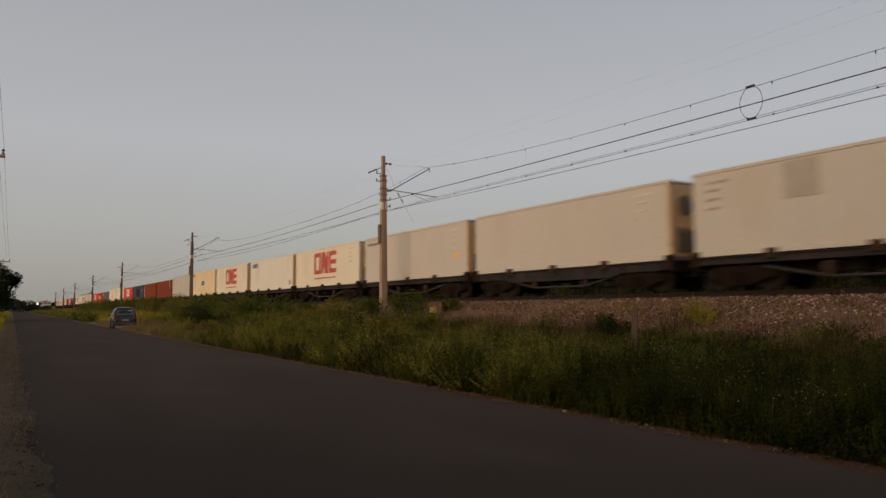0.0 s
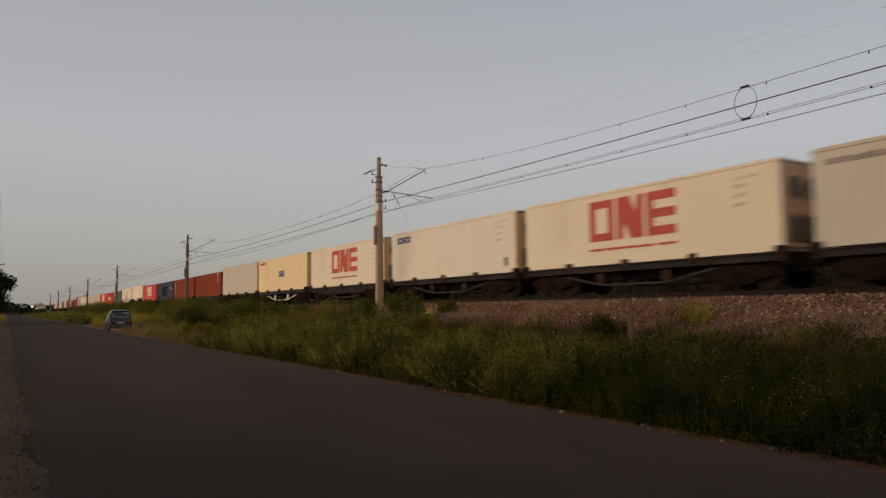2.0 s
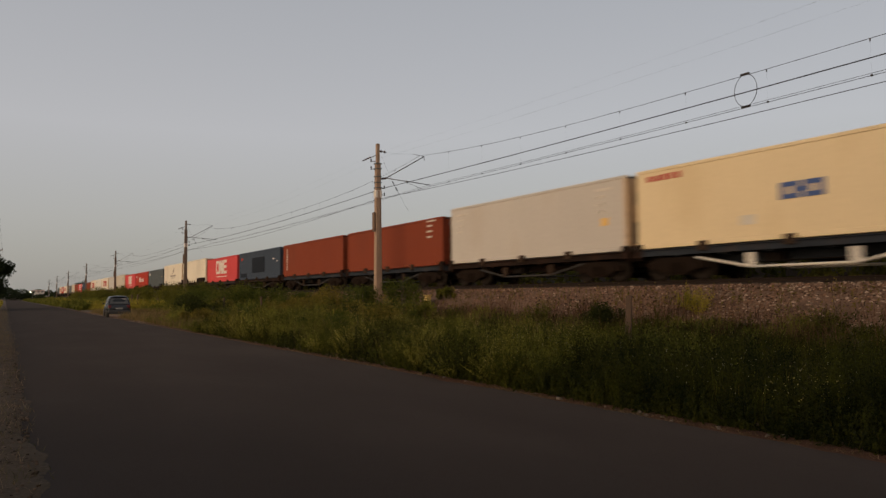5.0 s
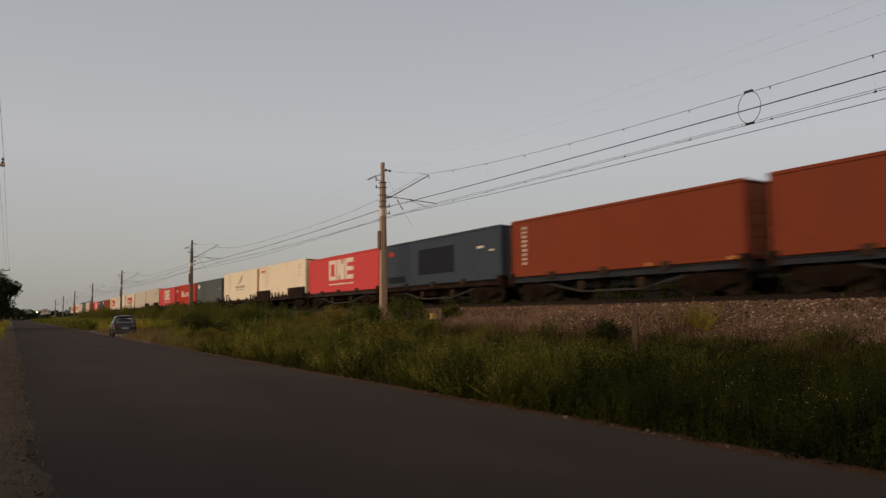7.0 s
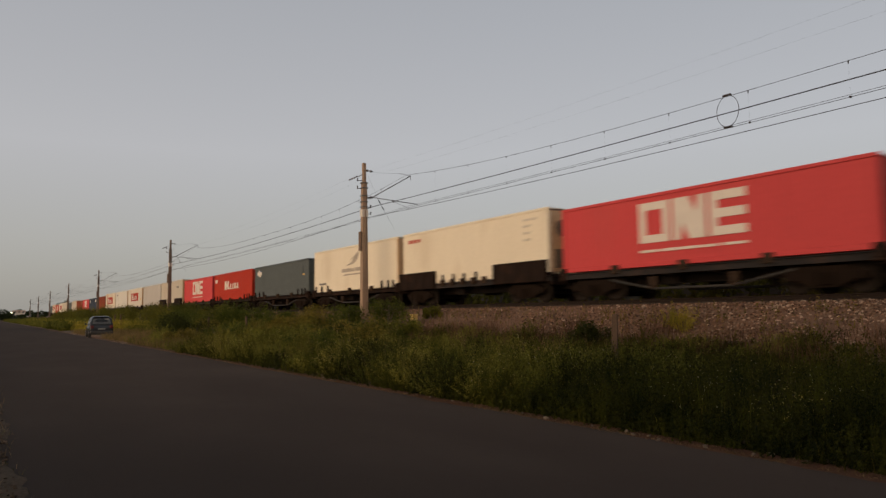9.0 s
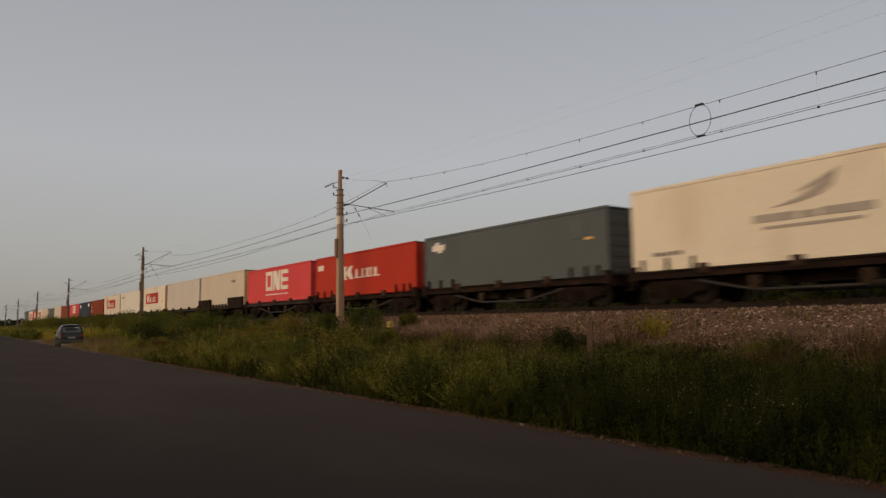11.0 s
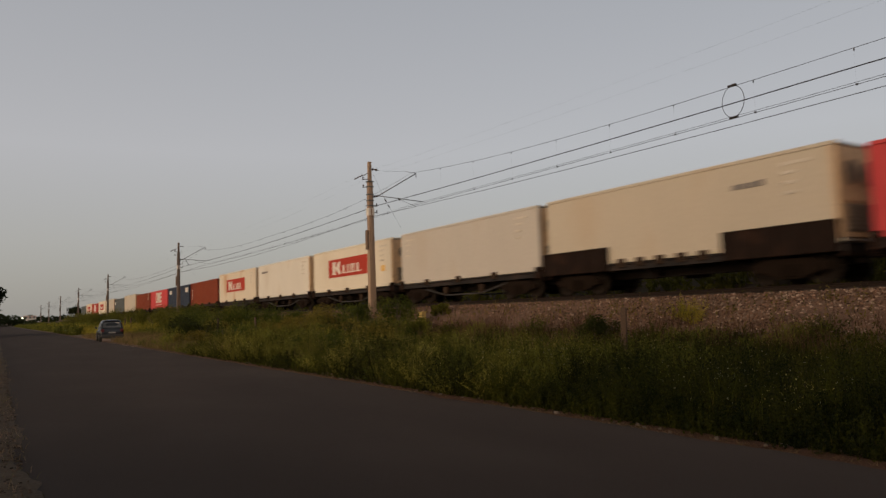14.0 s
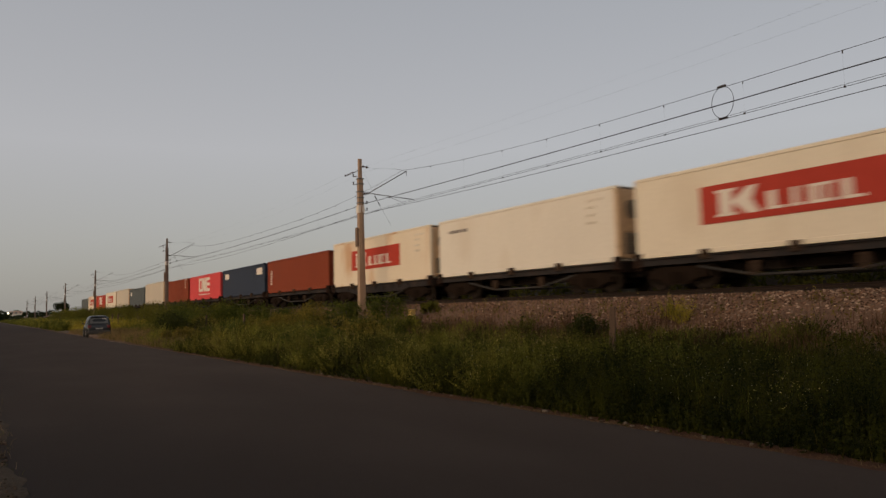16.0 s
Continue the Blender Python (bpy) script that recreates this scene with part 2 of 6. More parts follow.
def tube(bm, a, b, r0, r1=None, sides=8, caps=True):
    a, b = Vector(a), Vector(b)
    r1 = r0 if r1 is None else r1
    d = (b - a).normalized()
    u = d.orthogonal().normalized()
    v = d.cross(u)
    ra, rb = [], []
    for i in range(sides):
        c = u * math.cos(i * math.tau / sides) + v * math.sin(i * math.tau / sides)
        ra.append(bm.verts.new(a + c * r0)), rb.append(bm.verts.new(b + c * r1))
    for i in range(sides):
        bm.faces.new((ra[i], ra[(i + 1) % sides], rb[(i + 1) % sides], rb[i]))
    if caps:
        bm.faces.new(ra[::-1]), bm.faces.new(rb)


def prism(bm, pts, x0, x1):
    """An outline in Y and Z drawn out along X."""
    a = [bm.verts.new((x0, y, z)) for y, z in pts]
    b = [bm.verts.new((x1, y, z)) for y, z in pts]
    n = len(pts)
    for i in range(n):
        bm.faces.new((a[i], a[(i + 1) % n], b[(i + 1) % n], b[i]))
    bm.faces.new(a[::-1]), bm.faces.new(b)


def mesh_of(bm, name, material, smooth=False):
    bmesh.ops.recalc_face_normals(bm, faces=bm.faces[:])
    me = bpy.data.meshes.new(name)
    bm.to_mesh(me), bm.free()
    if smooth:
        me.shade_smooth()
    if material:
        me.materials.append(material)
    return me


def part(name, bm, material, parent, label="", smooth=False, at=None):
    ob = new(name, mesh_of(bm, name, material, smooth))
    ob.parent = parent
    if at is not None:
        ob.matrix_basis = at
    if label:
        tagged(ob, label)
    return ob


def share(name, me, parent, at=None, material=None, label=""):
    """One more object on a mesh that is already there, with a paint of its own if given."""
    ob = new(name, me)
    ob.parent = parent
    if at is not None:
        ob.matrix_basis = at
    if material:
        ob.material_slots[0].link = "OBJECT"
        ob.material_slots[0].material = material
    if label:
        tagged(ob, label)
    return ob


def raw_mesh(name, verts, faces, material, kind="stuff", label="", category=""):
    """One object from arrays of corners and three- or four-cornered faces."""
    verts, faces = np.asarray(verts, np.float32), np.asarray(faces, np.int32)
    me = bpy.data.meshes.new(name)
    me.vertices.add(len(verts)), me.loops.add(faces.size), me.polygons.add(len(faces))
    me.vertices.foreach_set("co", verts.ravel())
    me.loops.foreach_set("vertex_index", faces.ravel())
    me.polygons.foreach_set("loop_start", np.arange(0, faces.size, faces.shape[1], dtype=np.int32))
    me.update(calc_edges=True)
    me.materials.append(material)
    return tagged(new(name, me), label, category, kind=kind)


# ---- the lie of the land ----
ROAD_L, ROAD_R = 0.12, 7.1
TRACK_X, RAIL_Z = 20.8, 2.02
PROFILE = [(-400, 0.0), (-6, 0.35), (-1.5, 0.25), (-0.6, 0.04), (0.1, -0.012), (7.1, -0.012), (8.2, 0.03), (11.0, 0.1), (14.0, 0.3),
           (16.2, 0.65), (17.0, 0.9), (18.2, 1.45), (23.5, 1.45), (25.2, 2.1), (26.5, 2.95), (60, 3.2), (400, 1.5)]


def land(x, y=0.0):
    return float(np.interp(x, [p[0] for p in PROFILE], [p[1] for p in PROFILE])) + 0.05 * noise.noise((x * 0.35, y * 0.12, 3.1)) * (abs(x - 3.7) > 4.5)


def ground():
    xs = [-3000, -900, -400, -120, -40, -15, -6, -4, -2.5, -1.5, -1.0, -0.6, -0.2, 0.1, 0.35, 2, 4, 6, 7.1, 7.5, 8.2, 9, 10, 11, 12, 13, 14, 15, 16.2,
          17, 18.2, 21, 23.5, 25.2, 28, 33, 40, 80, 200, 600, 1500, 3000]
    ys = [-3000, -600, -150, -50] + [-20 + 2.5 * i for i in range(30)] + [60 + 10 * i for i in range(30)] + [400, 600, 1000, 1800, 4000]
    v = [(x, y, land(x, y)) for y in ys for x in xs]
    n = len(xs)
    f = [(j * n + i, j * n + i + 1, (j + 1) * n + i + 1, (j + 1) * n + i) for j in range(len(ys) - 1) for i in range(n - 1)]
    raw_mesh("ground", v, f, SOIL, "structure", "dry soil and weedy ground beside the road and railway", "ground")


ground()


def road():
    bm = bmesh.new()
    rnd = random.Random(4)
    ys = [-60 + 1.2 * i for i in range(160)] + [140 + 10 * i for i in range(90)]
    rows = []
    for y in ys:
        l, r = ROAD_L + rnd.uniform(-0.07, 0.07), ROAD_R + rnd.uniform(-0.07, 0.07)
        rows.append([bm.verts.new((x, y, z)) for x, z in ((l, -0.03), (l, 0.0), (2.2, 0.02), (3.7, 0.035), (5.3, 0.02), (r, 0.0), (r, -0.03))])
    for a, b in zip(rows, rows[1:]):
        for i in range(6):
            bm.faces.new((a[i], a[i + 1], b[i + 1], b[i]))
    tagged(new("road", mesh_of(bm, "road", ASPHALT)), "worn dark asphalt country road with ragged edges", "road", kind="structure")


road()


def shoulder(name, x0, x1, z, seed, label, material=DRY_VERGE):
    """A ragged strip of dirt lying over the road's edge."""
    bm = bmesh.new()
    rnd = random.Random(seed)
    prev = None
    y = -20.0
    while y < 160:
        a = x0 + 0.22 * noise.noise((y * 0.5, seed, 0)) + 0.10 * noise.noise((y * 2.3, seed, 4)) + rnd.gauss(0, 0.012)
        b = x1 + 0.16 * noise.noise((y * 0.45, seed, 7)) * (x1 < 2) + 0.10 * noise.noise((y * 2.1, seed, 9)) + rnd.gauss(0, 0.012)
        row = [bm.verts.new((a, y, -0.004)), bm.verts.new(((a + b) / 2, y, z + 0.018)), bm.verts.new((b - 0.05 * (x1 < 2), y, z - 0.004)), bm.verts.new((b, y, -0.03))]
        if prev:
            for i in range(3):
                bm.faces.new((prev[i], prev[i + 1], row[i + 1], row[i]))
        prev = row
        y += 0.12 if y < 40 else 0.8
    tagged(new(name, mesh_of(bm, name, material, True)), label, "verge", kind="structure")


shoulder("road_shoulder", 6.98, 7.42, 0.006, 3, "reddish dirt spilling over the ragged road edge", RED_VERGE)
shoulder("road_shoulder", -0.9, 0.33, 0.012, 5, "dry brown dirt verge along the road")


def pull_off():
    """Bare pale dirt where the car stands."""
    bm = bmesh.new()
    rnd = random.Random(12)
    prev = None
    for i in range(40):
        y = 46 + i * 0.85
        w = 2.6 * math.sin(math.pi * (i + 0.5) / 40) ** 0.5
        row = [bm.verts.new((7.0 + rnd.gauss(0, 0.05), y, 0.004)), bm.verts.new((7.1 + w * 0.5, y, 0.035)), bm.verts.new((7.1 + w + rnd.gauss(0, 0.15), y, 0.03)), bm.verts.new((7.1 + w + 0.3, y, -0.1))]
        if prev:
            for j in range(3):
                bm.faces.new((prev[j], prev[j + 1], row[j + 1], row[j]))
        prev = row
    tagged(new("pull_off", mesh_of(bm, "pull_off", PALE_DIRT, True)), "bare pale dirt pull-off beside the road", "ground", kind="structure")


pull_off()


def ballast():
    """The ballast bed, 300 stones of its near shoulder as pieces, and the rest of the loose stones in one mesh."""
    bm = bmesh.new()
    ys = [-40 + 2 * i for i in range(80)] + [120 + 10 * i for i in range(60)]
    prof = [(16.7, 0.78), (17.6, 1.28), (18.35, 1.67), (18.9, 1.80), (22.7, 1.835), (23.3, 1.74), (24.8, 0.9)]
    rows = [[bm.verts.new((x + 0.12 * noise.noise((x, y * 0.3, 1)), y, z + 0.05 * noise.noise((x * 2, y * 0.5, 0)))) for x, z in prof] for y in ys]
    for a, b in zip(rows, rows[1:]):
        for i in range(len(prof) - 1):
            bm.faces.new((a[i], a[i + 1], b[i + 1], b[i]))
    bed = tagged(new("ballast_bed", mesh_of(bm, "ballast_bed", BALLAST_BED, True)), "reddish-grey crushed stone ballast bank under the track", "ballast", kind="structure")
    rnd = random.Random(8)
    ico = bmesh.new()
    bmesh.ops.create_icosphere(ico, subdivisions=1, radius=1.0)
    base = np.array([v.co[:] for v in ico.verts])
    tri = np.array([[v.index for v in f.verts] for f in ico.faces])
    ico.free()
    px, pz = [p[0] for p in prof], [p[1] for p in prof]

    def stone(r):
        k = base * (1 + 0.35 * np.array([rnd.uniform(-1, 1) for _ in range(len(base))]))[:, None]
        return k * np.array([rnd.uniform(0.7, 1.3), rnd.uniform(0.7, 1.3), rnd.uniform(0.5, 0.8)]) * r
    kinds = []
    for i in range(6):
        me = bpy.data.meshes.new("stone")
        me.from_pydata(stone(0.036).tolist(), [], tri.tolist())
        me.materials.append(PALE_STONE if i == 5 else STONE)
        kinds.append(me)
    heaps = [([], []), ([], [])]
    singles = 0
    for i in range(36000):
        y = -4 + 75 * rnd.random() ** 1.5
        x = rnd.uniform(16.5, 19.0)
        z = float(np.interp(x, px, pz)) + 0.015
        if singles < 300 and 9 < y < 20 and x < 18.5 and rnd.random() < 0.35:
            share("stone", kinds[i % 6], bed, pose(x, y, z, rnd.uniform(0, 360), rnd.uniform(0, 360), rnd.uniform(0, 360)))
            singles += 1
            continue
        pale = rnd.random() < np.interp(y, [5.0, 16.0, 24.0], [0.30, 0.10, 0.05])
        vs, fs = heaps[pale]
        fs.append(tri + len(vs) * len(base))
        vs.append(stone(rnd.uniform(0.016, 0.052 if pale else 0.042)) + (x, y, z))
    for (vs, fs), m in zip(heaps, (STONE, PALE_STONE)):
        rest = raw_mesh("loose_stones", np.concatenate(vs), np.concatenate(fs), m, "stuff")
        rest.parent = bed


ballast()


def track():
    for x in (TRACK_X - 0.875, TRACK_X + 0.875):
        bm = bmesh.new()
        pts = [(-0.07, 0.0), (0.07, 0.0), (0.07, 0.015), (0.012, 0.03), (0.012, 0.11), (0.036, 0.12), (0.036, 0.155), (-0.036, 0.155), (-0.036, 0.12), (-0.012, 0.11), (-0.012, 0.03), (-0.07, 0.015)]
        a = [bm.verts.new((x + u, -60, RAIL_Z - 0.155 + w)) for u, w in pts]
        b = [bm.verts.new((x + u, 700, RAIL_Z - 0.155 + w)) for u, w in pts]
        for i in range(len(pts)):
            bm.faces.new((a[i], a[(i + 1) % len(pts)], b[(i + 1) % len(pts)], b[i]))
        tagged(new("rail", mesh_of(bm, "rail", RAIL_STEEL)), "rusty steel running rail on dark sleepers, wagon shade put into its colour", "rail", "rails of the track", "structure")
    bm = bmesh.new()
    bbox(bm, -1.3, 1.3, -0.12, 0.12, -0.16, 0.0, 0.02)
    me = mesh_of(bm, "sleeper", SLEEPER)
    for i in range(110):
        s = new("sleeper", me)
        s.matrix_basis = pose(TRACK_X, -6 + 0.62 * i, RAIL_Z - 0.157)
        tagged(s, "railway sleeper in the ballast, wagon shade put into its colour", "sleeper", "sleepers of the track")


track()


# ---- the train ----
PITCH, START = 13.01, 15.69      # metres from wagon to wagon, far end of the first container at 0 s
DECK_Z, BOX_L, BOX_W = 3.13 - RAIL_Z, 12.19, 2.44
TRAIN = []                                     # (thing, its y at 0 s)
SLACK = {1: 0.15, 3: 0.15, 5: 0.25, 6: 0.35, 13: -0.25, 18: -0.25}   # metres by which a wagon stands off the even pitch


def run(ob, y, z=RAIL_Z):
    ob.matrix_basis = pose(TRACK_X, y, z)
    TRAIN.append((ob, y, z))


def container_meshes():
    """Shared meshes of a box, its base at z = 0 and its middle at the origin: flat-sided and corrugated."""
    made = {}
    for high, key in ((2.87, "hc"), (2.60, "std")):
        h, hl, hw = high, BOX_L / 2, BOX_W / 2
        for kind in ("flat", "corr"):
            bm = bmesh.new()
            for side in (-1, 1):
                x0 = side * hw
                pts = []
                y0, y1 = -hl + 0.13, hl - 0.13
                if kind == "corr":
                    n = 42
                    w = (y1 - y0) / n
                    for i in range(n):
                        a = y0 + i * w
                        pts += [(a, 0.0), (a + 0.28 * w, 0.0), (a + 0.5 * w, 0.02), (a + 0.78 * w, 0.02)]
                    pts.append((y1, 0.0))
                else:
                    n = 10
                    w = (y1 - y0) / n
                    for i in range(n):
                        a = y0 + i * w
                        pts += [(a, 0.0), (a + w - 0.02, 0.0), (a + w - 0.015, 0.006), (a + w - 0.005, 0.006)]
                    pts.append((y1, 0.0))
                lo = [bm.verts.new((x0 - side * (d + 0.025), y, 0.175 if kind == "flat" else 0.16)) for y, d in pts]
                hi = [bm.verts.new((x0 - side * (d + 0.025), y, h - 0.1)) for y, d in pts]
                for i in range(len(pts) - 1):
                    bm.faces.new((lo[i], lo[i + 1], hi[i + 1], hi[i]))
            bbox(bm, -hw + 0.03, hw - 0.03, -hl + 0.02, hl - 0.02, h - 0.06, h - 0.02, 0.01)
            box(bm, -hw + 0.1, hw - 0.1, -hl + 0.1, hl - 0.1, 0.06, 0.14)
            box(bm, -hw + 0.1, hw - 0.1, hl - 0.06, hl - 0.03, 0.1, h - 0.1)
            made[key, kind, "body"] = mesh_of(bm, "body", PAINT["white"])
        bm = bmesh.new()
        bbox(bm, -0.05, 0.0, -hl + 0.16, hl - 0.16, h - 0.12, h, 0.015)
        made[key, "top_rail"] = mesh_of(bm, "top_rail", PAINT["white"])
        bm = bmesh.new()
        bbox(bm, -0.05, 0.0, -hl + 0.16, hl - 0.16, 0.02, 0.19, 0.015)
        made[key, "bottom_rail"] = mesh_of(bm, "bottom_rail", PAINT["white"])
        bm = bmesh.new()
        bbox(bm, -0.08, 0.08, -0.08, 0.08, 0.118, h - 0.118, 0.02)
        made[key, "corner_post"] = mesh_of(bm, "corner_post", PAINT["white"])
        bm = bmesh.new()
        bbox(bm, -0.082, 0.084, -0.09, 0.09, 0, 0.118, 0.015)
        bbox(bm, 0.06, 0.085, -0.03, 0.03, 0.03, 0.08, 0.008)
        made[key, "corner_casting"] = mesh_of(bm, "corner_casting", UNDER_BROWN)
        # one door leaf with its pressed panels, and one locking bar
        bm = bmesh.new()
        n = 5
        zs = [0.14]
        for i in range(n):
            z = 0.3 + i * (h - 0.6) / n
            zs += [z, z + 0.04, z + 0.24, z + 0.28]
        zs.append(h - 0.12)
        ys = [-0.03] + [-0.03, -0.055, -0.055, -0.03] * n + [-0.03]
        prism(bm, [(y, z) for y, z in zip(ys, zs)] + [(0.03, h - 0.12), (0.03, 0.14)], 0.004, 1.06)
        made[key, "door_leaf"] = mesh_of(bm, "door_leaf", PAINT["white"])
        bm = bmesh.new()
        tube(bm, (0, -0.075, 0.1), (0, -0.075, h - 0.1), 0.018, sides=6)
        made[key, "locking_bar"] = mesh_of(bm, "locking_bar", DARK_STEEL)
        # refrigeration end
        bm = bmesh.new()
        bbox(bm, -1.06, 1.06, -0.04, 0.04, 0.14, h - 0.12, 0.015)
        bbox(bm, -0.95, 0.95, -0.07, -0.035, 1.15, 1.28, 0.01)
        made[key, "reefer_end"] = mesh_of(bm, "machinery_end", RUST)
        bm = bmesh.new()
        for cx, cz, r in ((-0.45, 2.0, 0.36), (0.45, 2.0, 0.36)):
            tube(bm, (cx, -0.09, cz), (cx, -0.03, cz), r, sides=20)
        bbox(bm, -0.9, 0.9, -0.08, -0.035, 0.3, 1.1, 0.02)
        for i in range(6):
            bbox(bm, -0.85, 0.85, -0.1, -0.075, 0.36 + i * 0.12, 0.42 + i * 0.12, 0.008)
        made[key, "reefer_grille"] = mesh_of(bm, "fan_grille", GRILLE)
    return made


CM = container_meshes()
FACE = -BOX_W / 2            # the side towards the road


def slab(bm, y0, y1, z0, z1, proud=0.012):
    """A thin raised mark on the road side; y runs along the box from its far end (0) towards its near end, as one reads it."""
    a, b = BOX_L / 2 - y1, BOX_L / 2 - y0
    box(bm, FACE - proud + 0.012, FACE + 0.022, a, b, z0, z1)


def slant(bm, pts, proud=0.012):
    prism(bm, [(BOX_L / 2 - y, z) for y, z in pts], FACE - proud + 0.012, FACE + 0.022)


def block_mark(y, z, w, h):
    """Three heavy block shapes side by side: a hollow frame, a notched block and a stack of bars."""
    bm = bmesh.new()
    u = w / 3.25
    t = h * 0.2
    slab(bm, y, y + t, z, z + h), slab(bm, y + u - t, y + u, z, z + h)
    slab(bm, y + t, y + u - t, z, z + t * 0.95), slab(bm, y + t, y + u - t, z + h - t * 0.95, z + h)
    a = y + u * 1.12
    slant(bm, [(a, z), (a, z + h), (a + 0.5 * u, z + h), (a + 0.72 * u, z + 0.6 * h), (a + 0.78 * u, z + h), (a + u, z + h), (a + u, z), (a + 0.5 * u, z), (a + 0.28 * u, z + 0.4 * h), (a + 0.22 * u, z)])
    a = y + u * 2.24
    slab(bm, a, a + t, z, z + h)
    for q in (0.0, 0.4, 0.8):
        slab(bm, a + t, a + u, z + h * q, z + h * (q + 0.2))
    return bm


def bars(y, z, w, h, n=9, seed=1, fill=0.75):
    """A line of unreadable writing as short bars."""
    r = random.Random(seed)
    bm = bmesh.new()
    q = y
    step = w / n
    for i in range(n):
        slab(bm, q, q + step * r.uniform(fill - 0.1, fill + 0.1), z, z + h * r.uniform(0.8, 1.0))
        q += step
    return bm


def serif_row(y, z, w, h):
    """A tall block with flared ends and four lower ones: pale shapes in a row."""
    bm = bmesh.new()
    k = w / 6.4
    slab(bm, y, y + 0.62 * k, z, z + h)
    slab(bm, y - 0.15 * k, y + 0.8 * k, z, z + h * 0.1), slab(bm, y - 0.15 * k, y + 0.8 * k, z + h * 0.9, z + h)
    slant(bm, [(y + 0.62 * k, z + h * 0.5), (y + 1.35 * k, z + h), (y + 1.75 * k, z + h), (y + 1.5 * k, z + h * 0.5), (y + 1.85 * k, z), (y + 1.3 * k, z)])
    a, top = y + 2.2 * k, z + h * 0.68
    for wd in (0.75, 0.42, 0.95, 0.8):
        slab(bm, a, a + min(0.36, 0.6 * wd) * k, z + 0.02, top)
        slab(bm, a - 0.07 * k, a + wd * k, z + 0.02, z + h * 0.12)
        if wd > 0.9:
            slab(bm, a + 0.6 * k, a + 0.78 * k, z + h * 0.12, top), slab(bm, a - 0.07 * k, a + wd * k, top - h * 0.09, top)
        a += (wd + 0.26) * k
    return bm


def container(i, color, kind, tall, marks, label, end="reefer"):
    key = "hc" if tall else "std"
    h = 2.87 if tall else 2.60
    p = PAINT[color]
    c = tagged(new("shipping_container"), label, "container", "containers of the train")
    share("body", CM[key, kind, "body"], c, material=p)
    hl, hw = BOX_L / 2, BOX_W / 2
    for s in (-1, 1):
        m = Matrix.Identity(4) if s > 0 else pose(0, 0, 0, 0, 0, 180)
        share("top_rail", CM[key, "top_rail"], c, m @ pose(hw, 0, 0), p)
        share("bottom_rail", CM[key, "bottom_rail"], c, m @ pose(hw, 0, 0), p)
        for e in (-1, 1):
            at = Matrix.Translation((s * (hw - 0.08), e * (hl - 0.09), 0))
            turn = Matrix.Identity(4) if s > 0 else pose(0, 0, 0, 0, 0, 180)
            share("corner_post", CM[key, "corner_post"], c, at, RUST if end == "reefer" and e < 0 and i % 3 != 0 else p)
            share("corner_casting", CM[key, "corner_casting"], c, at @ turn, p if i % 2 else None)
            share("corner_casting", CM[key, "corner_casting"], c, at @ Matrix.Translation((0, 0, h - 0.118)) @ turn, p)
    if end == "reefer":
        u = share("machinery_end", CM[key, "reefer_end"], c, pose(0, -hl + 0.06, 0))
        share("fan_grille", CM[key, "reefer_grille"], u)
    else:
        for sd in (0, 1):
            u = share("door_leaf", CM[key, "door_leaf"], c, pose(0 if sd else -1.064, -hl + 0.09, 0), p)
            for x in (0.3, 0.78):
                share("locking_bar", CM[key, "locking_bar"], u, pose(x, 0, 0))
    for name, bm, m, lab in marks:
        part(name, bm, MARK[m], c, lab)
    run(c, START + PITCH * i + SLACK.get(i, 0.0) - BOX_L / 2, RAIL_Z + DECK_Z + 0.006)
    return c


def small_print(seed, m="faint", near=True):
    """Owner's code and weights near the end of the side, as bars."""
    out = []
    for j, (z, w) in enumerate(((2.42, 0.95), (2.15, 0.55), (1.85, 0.5), (1.55, 0.5))):
        y = 10.55 if near else 0.55
        out.append(("marking", bars(y, z, w, 0.11, 5 + j % 3, seed + j), m, "small unreadable stencilled markings"))
    return out


def one_marks(m="red", h=2.87):
    return [("logo", block_mark(4.05, 0.33 * h, 4.25, 0.55 * h), m, "heavy block logo shapes"), ("slogan", bars(4.05, 0.2 * h, 4.25, 0.09, 5, 5, 0.88), m, "line of small unreadable writing")]


def red_panel():
    bm = bmesh.new()
    slab(bm, 2.75, 8.9, 0.95, 2.18)
    b2 = serif_row(3.45, 1.14, 4.8, 0.85)
    bmesh.ops.translate(b2, vec=(-0.008, 0, 0), verts=b2.verts[:])
    return [("logo_panel", bm, "panel_red", "red logo panel"), ("logo", b2, "pale", "pale shapes on the panel")]


def sq(y0, y1, z0, z1):
    bm = bmesh.new()
    slab(bm, y0, y1, z0, z1)
    return bm


def blue_logo(y, z, w, h):
    bm = bmesh.new()
    slab(bm, y + w * 0.44, y + w * 0.56, z + h * 0.38, z + h * 0.62)
    for a, b in ((y, y + w * 0.46), (y + w * 0.54, y + w)):
        slab(bm, a, b, z, z + h * 0.28), slab(bm, a, b, z + h * 0.72, z + h)
        slab(bm, a, a + w * 0.15, z + h * 0.28, z + h * 0.72), slab(bm, b - w * 0.15, b, z + h * 0.28, z + h * 0.72)
    return ("logo", bm, "blue", "small blue logo shapes")


def yellow_tabs():
    return [("label_plate", sq(y, y + 0.28, 0.04, 0.16), "orange", "small yellow tab on the bottom rail") for y in (0.35, 4.2, 8.0, 11.5)]


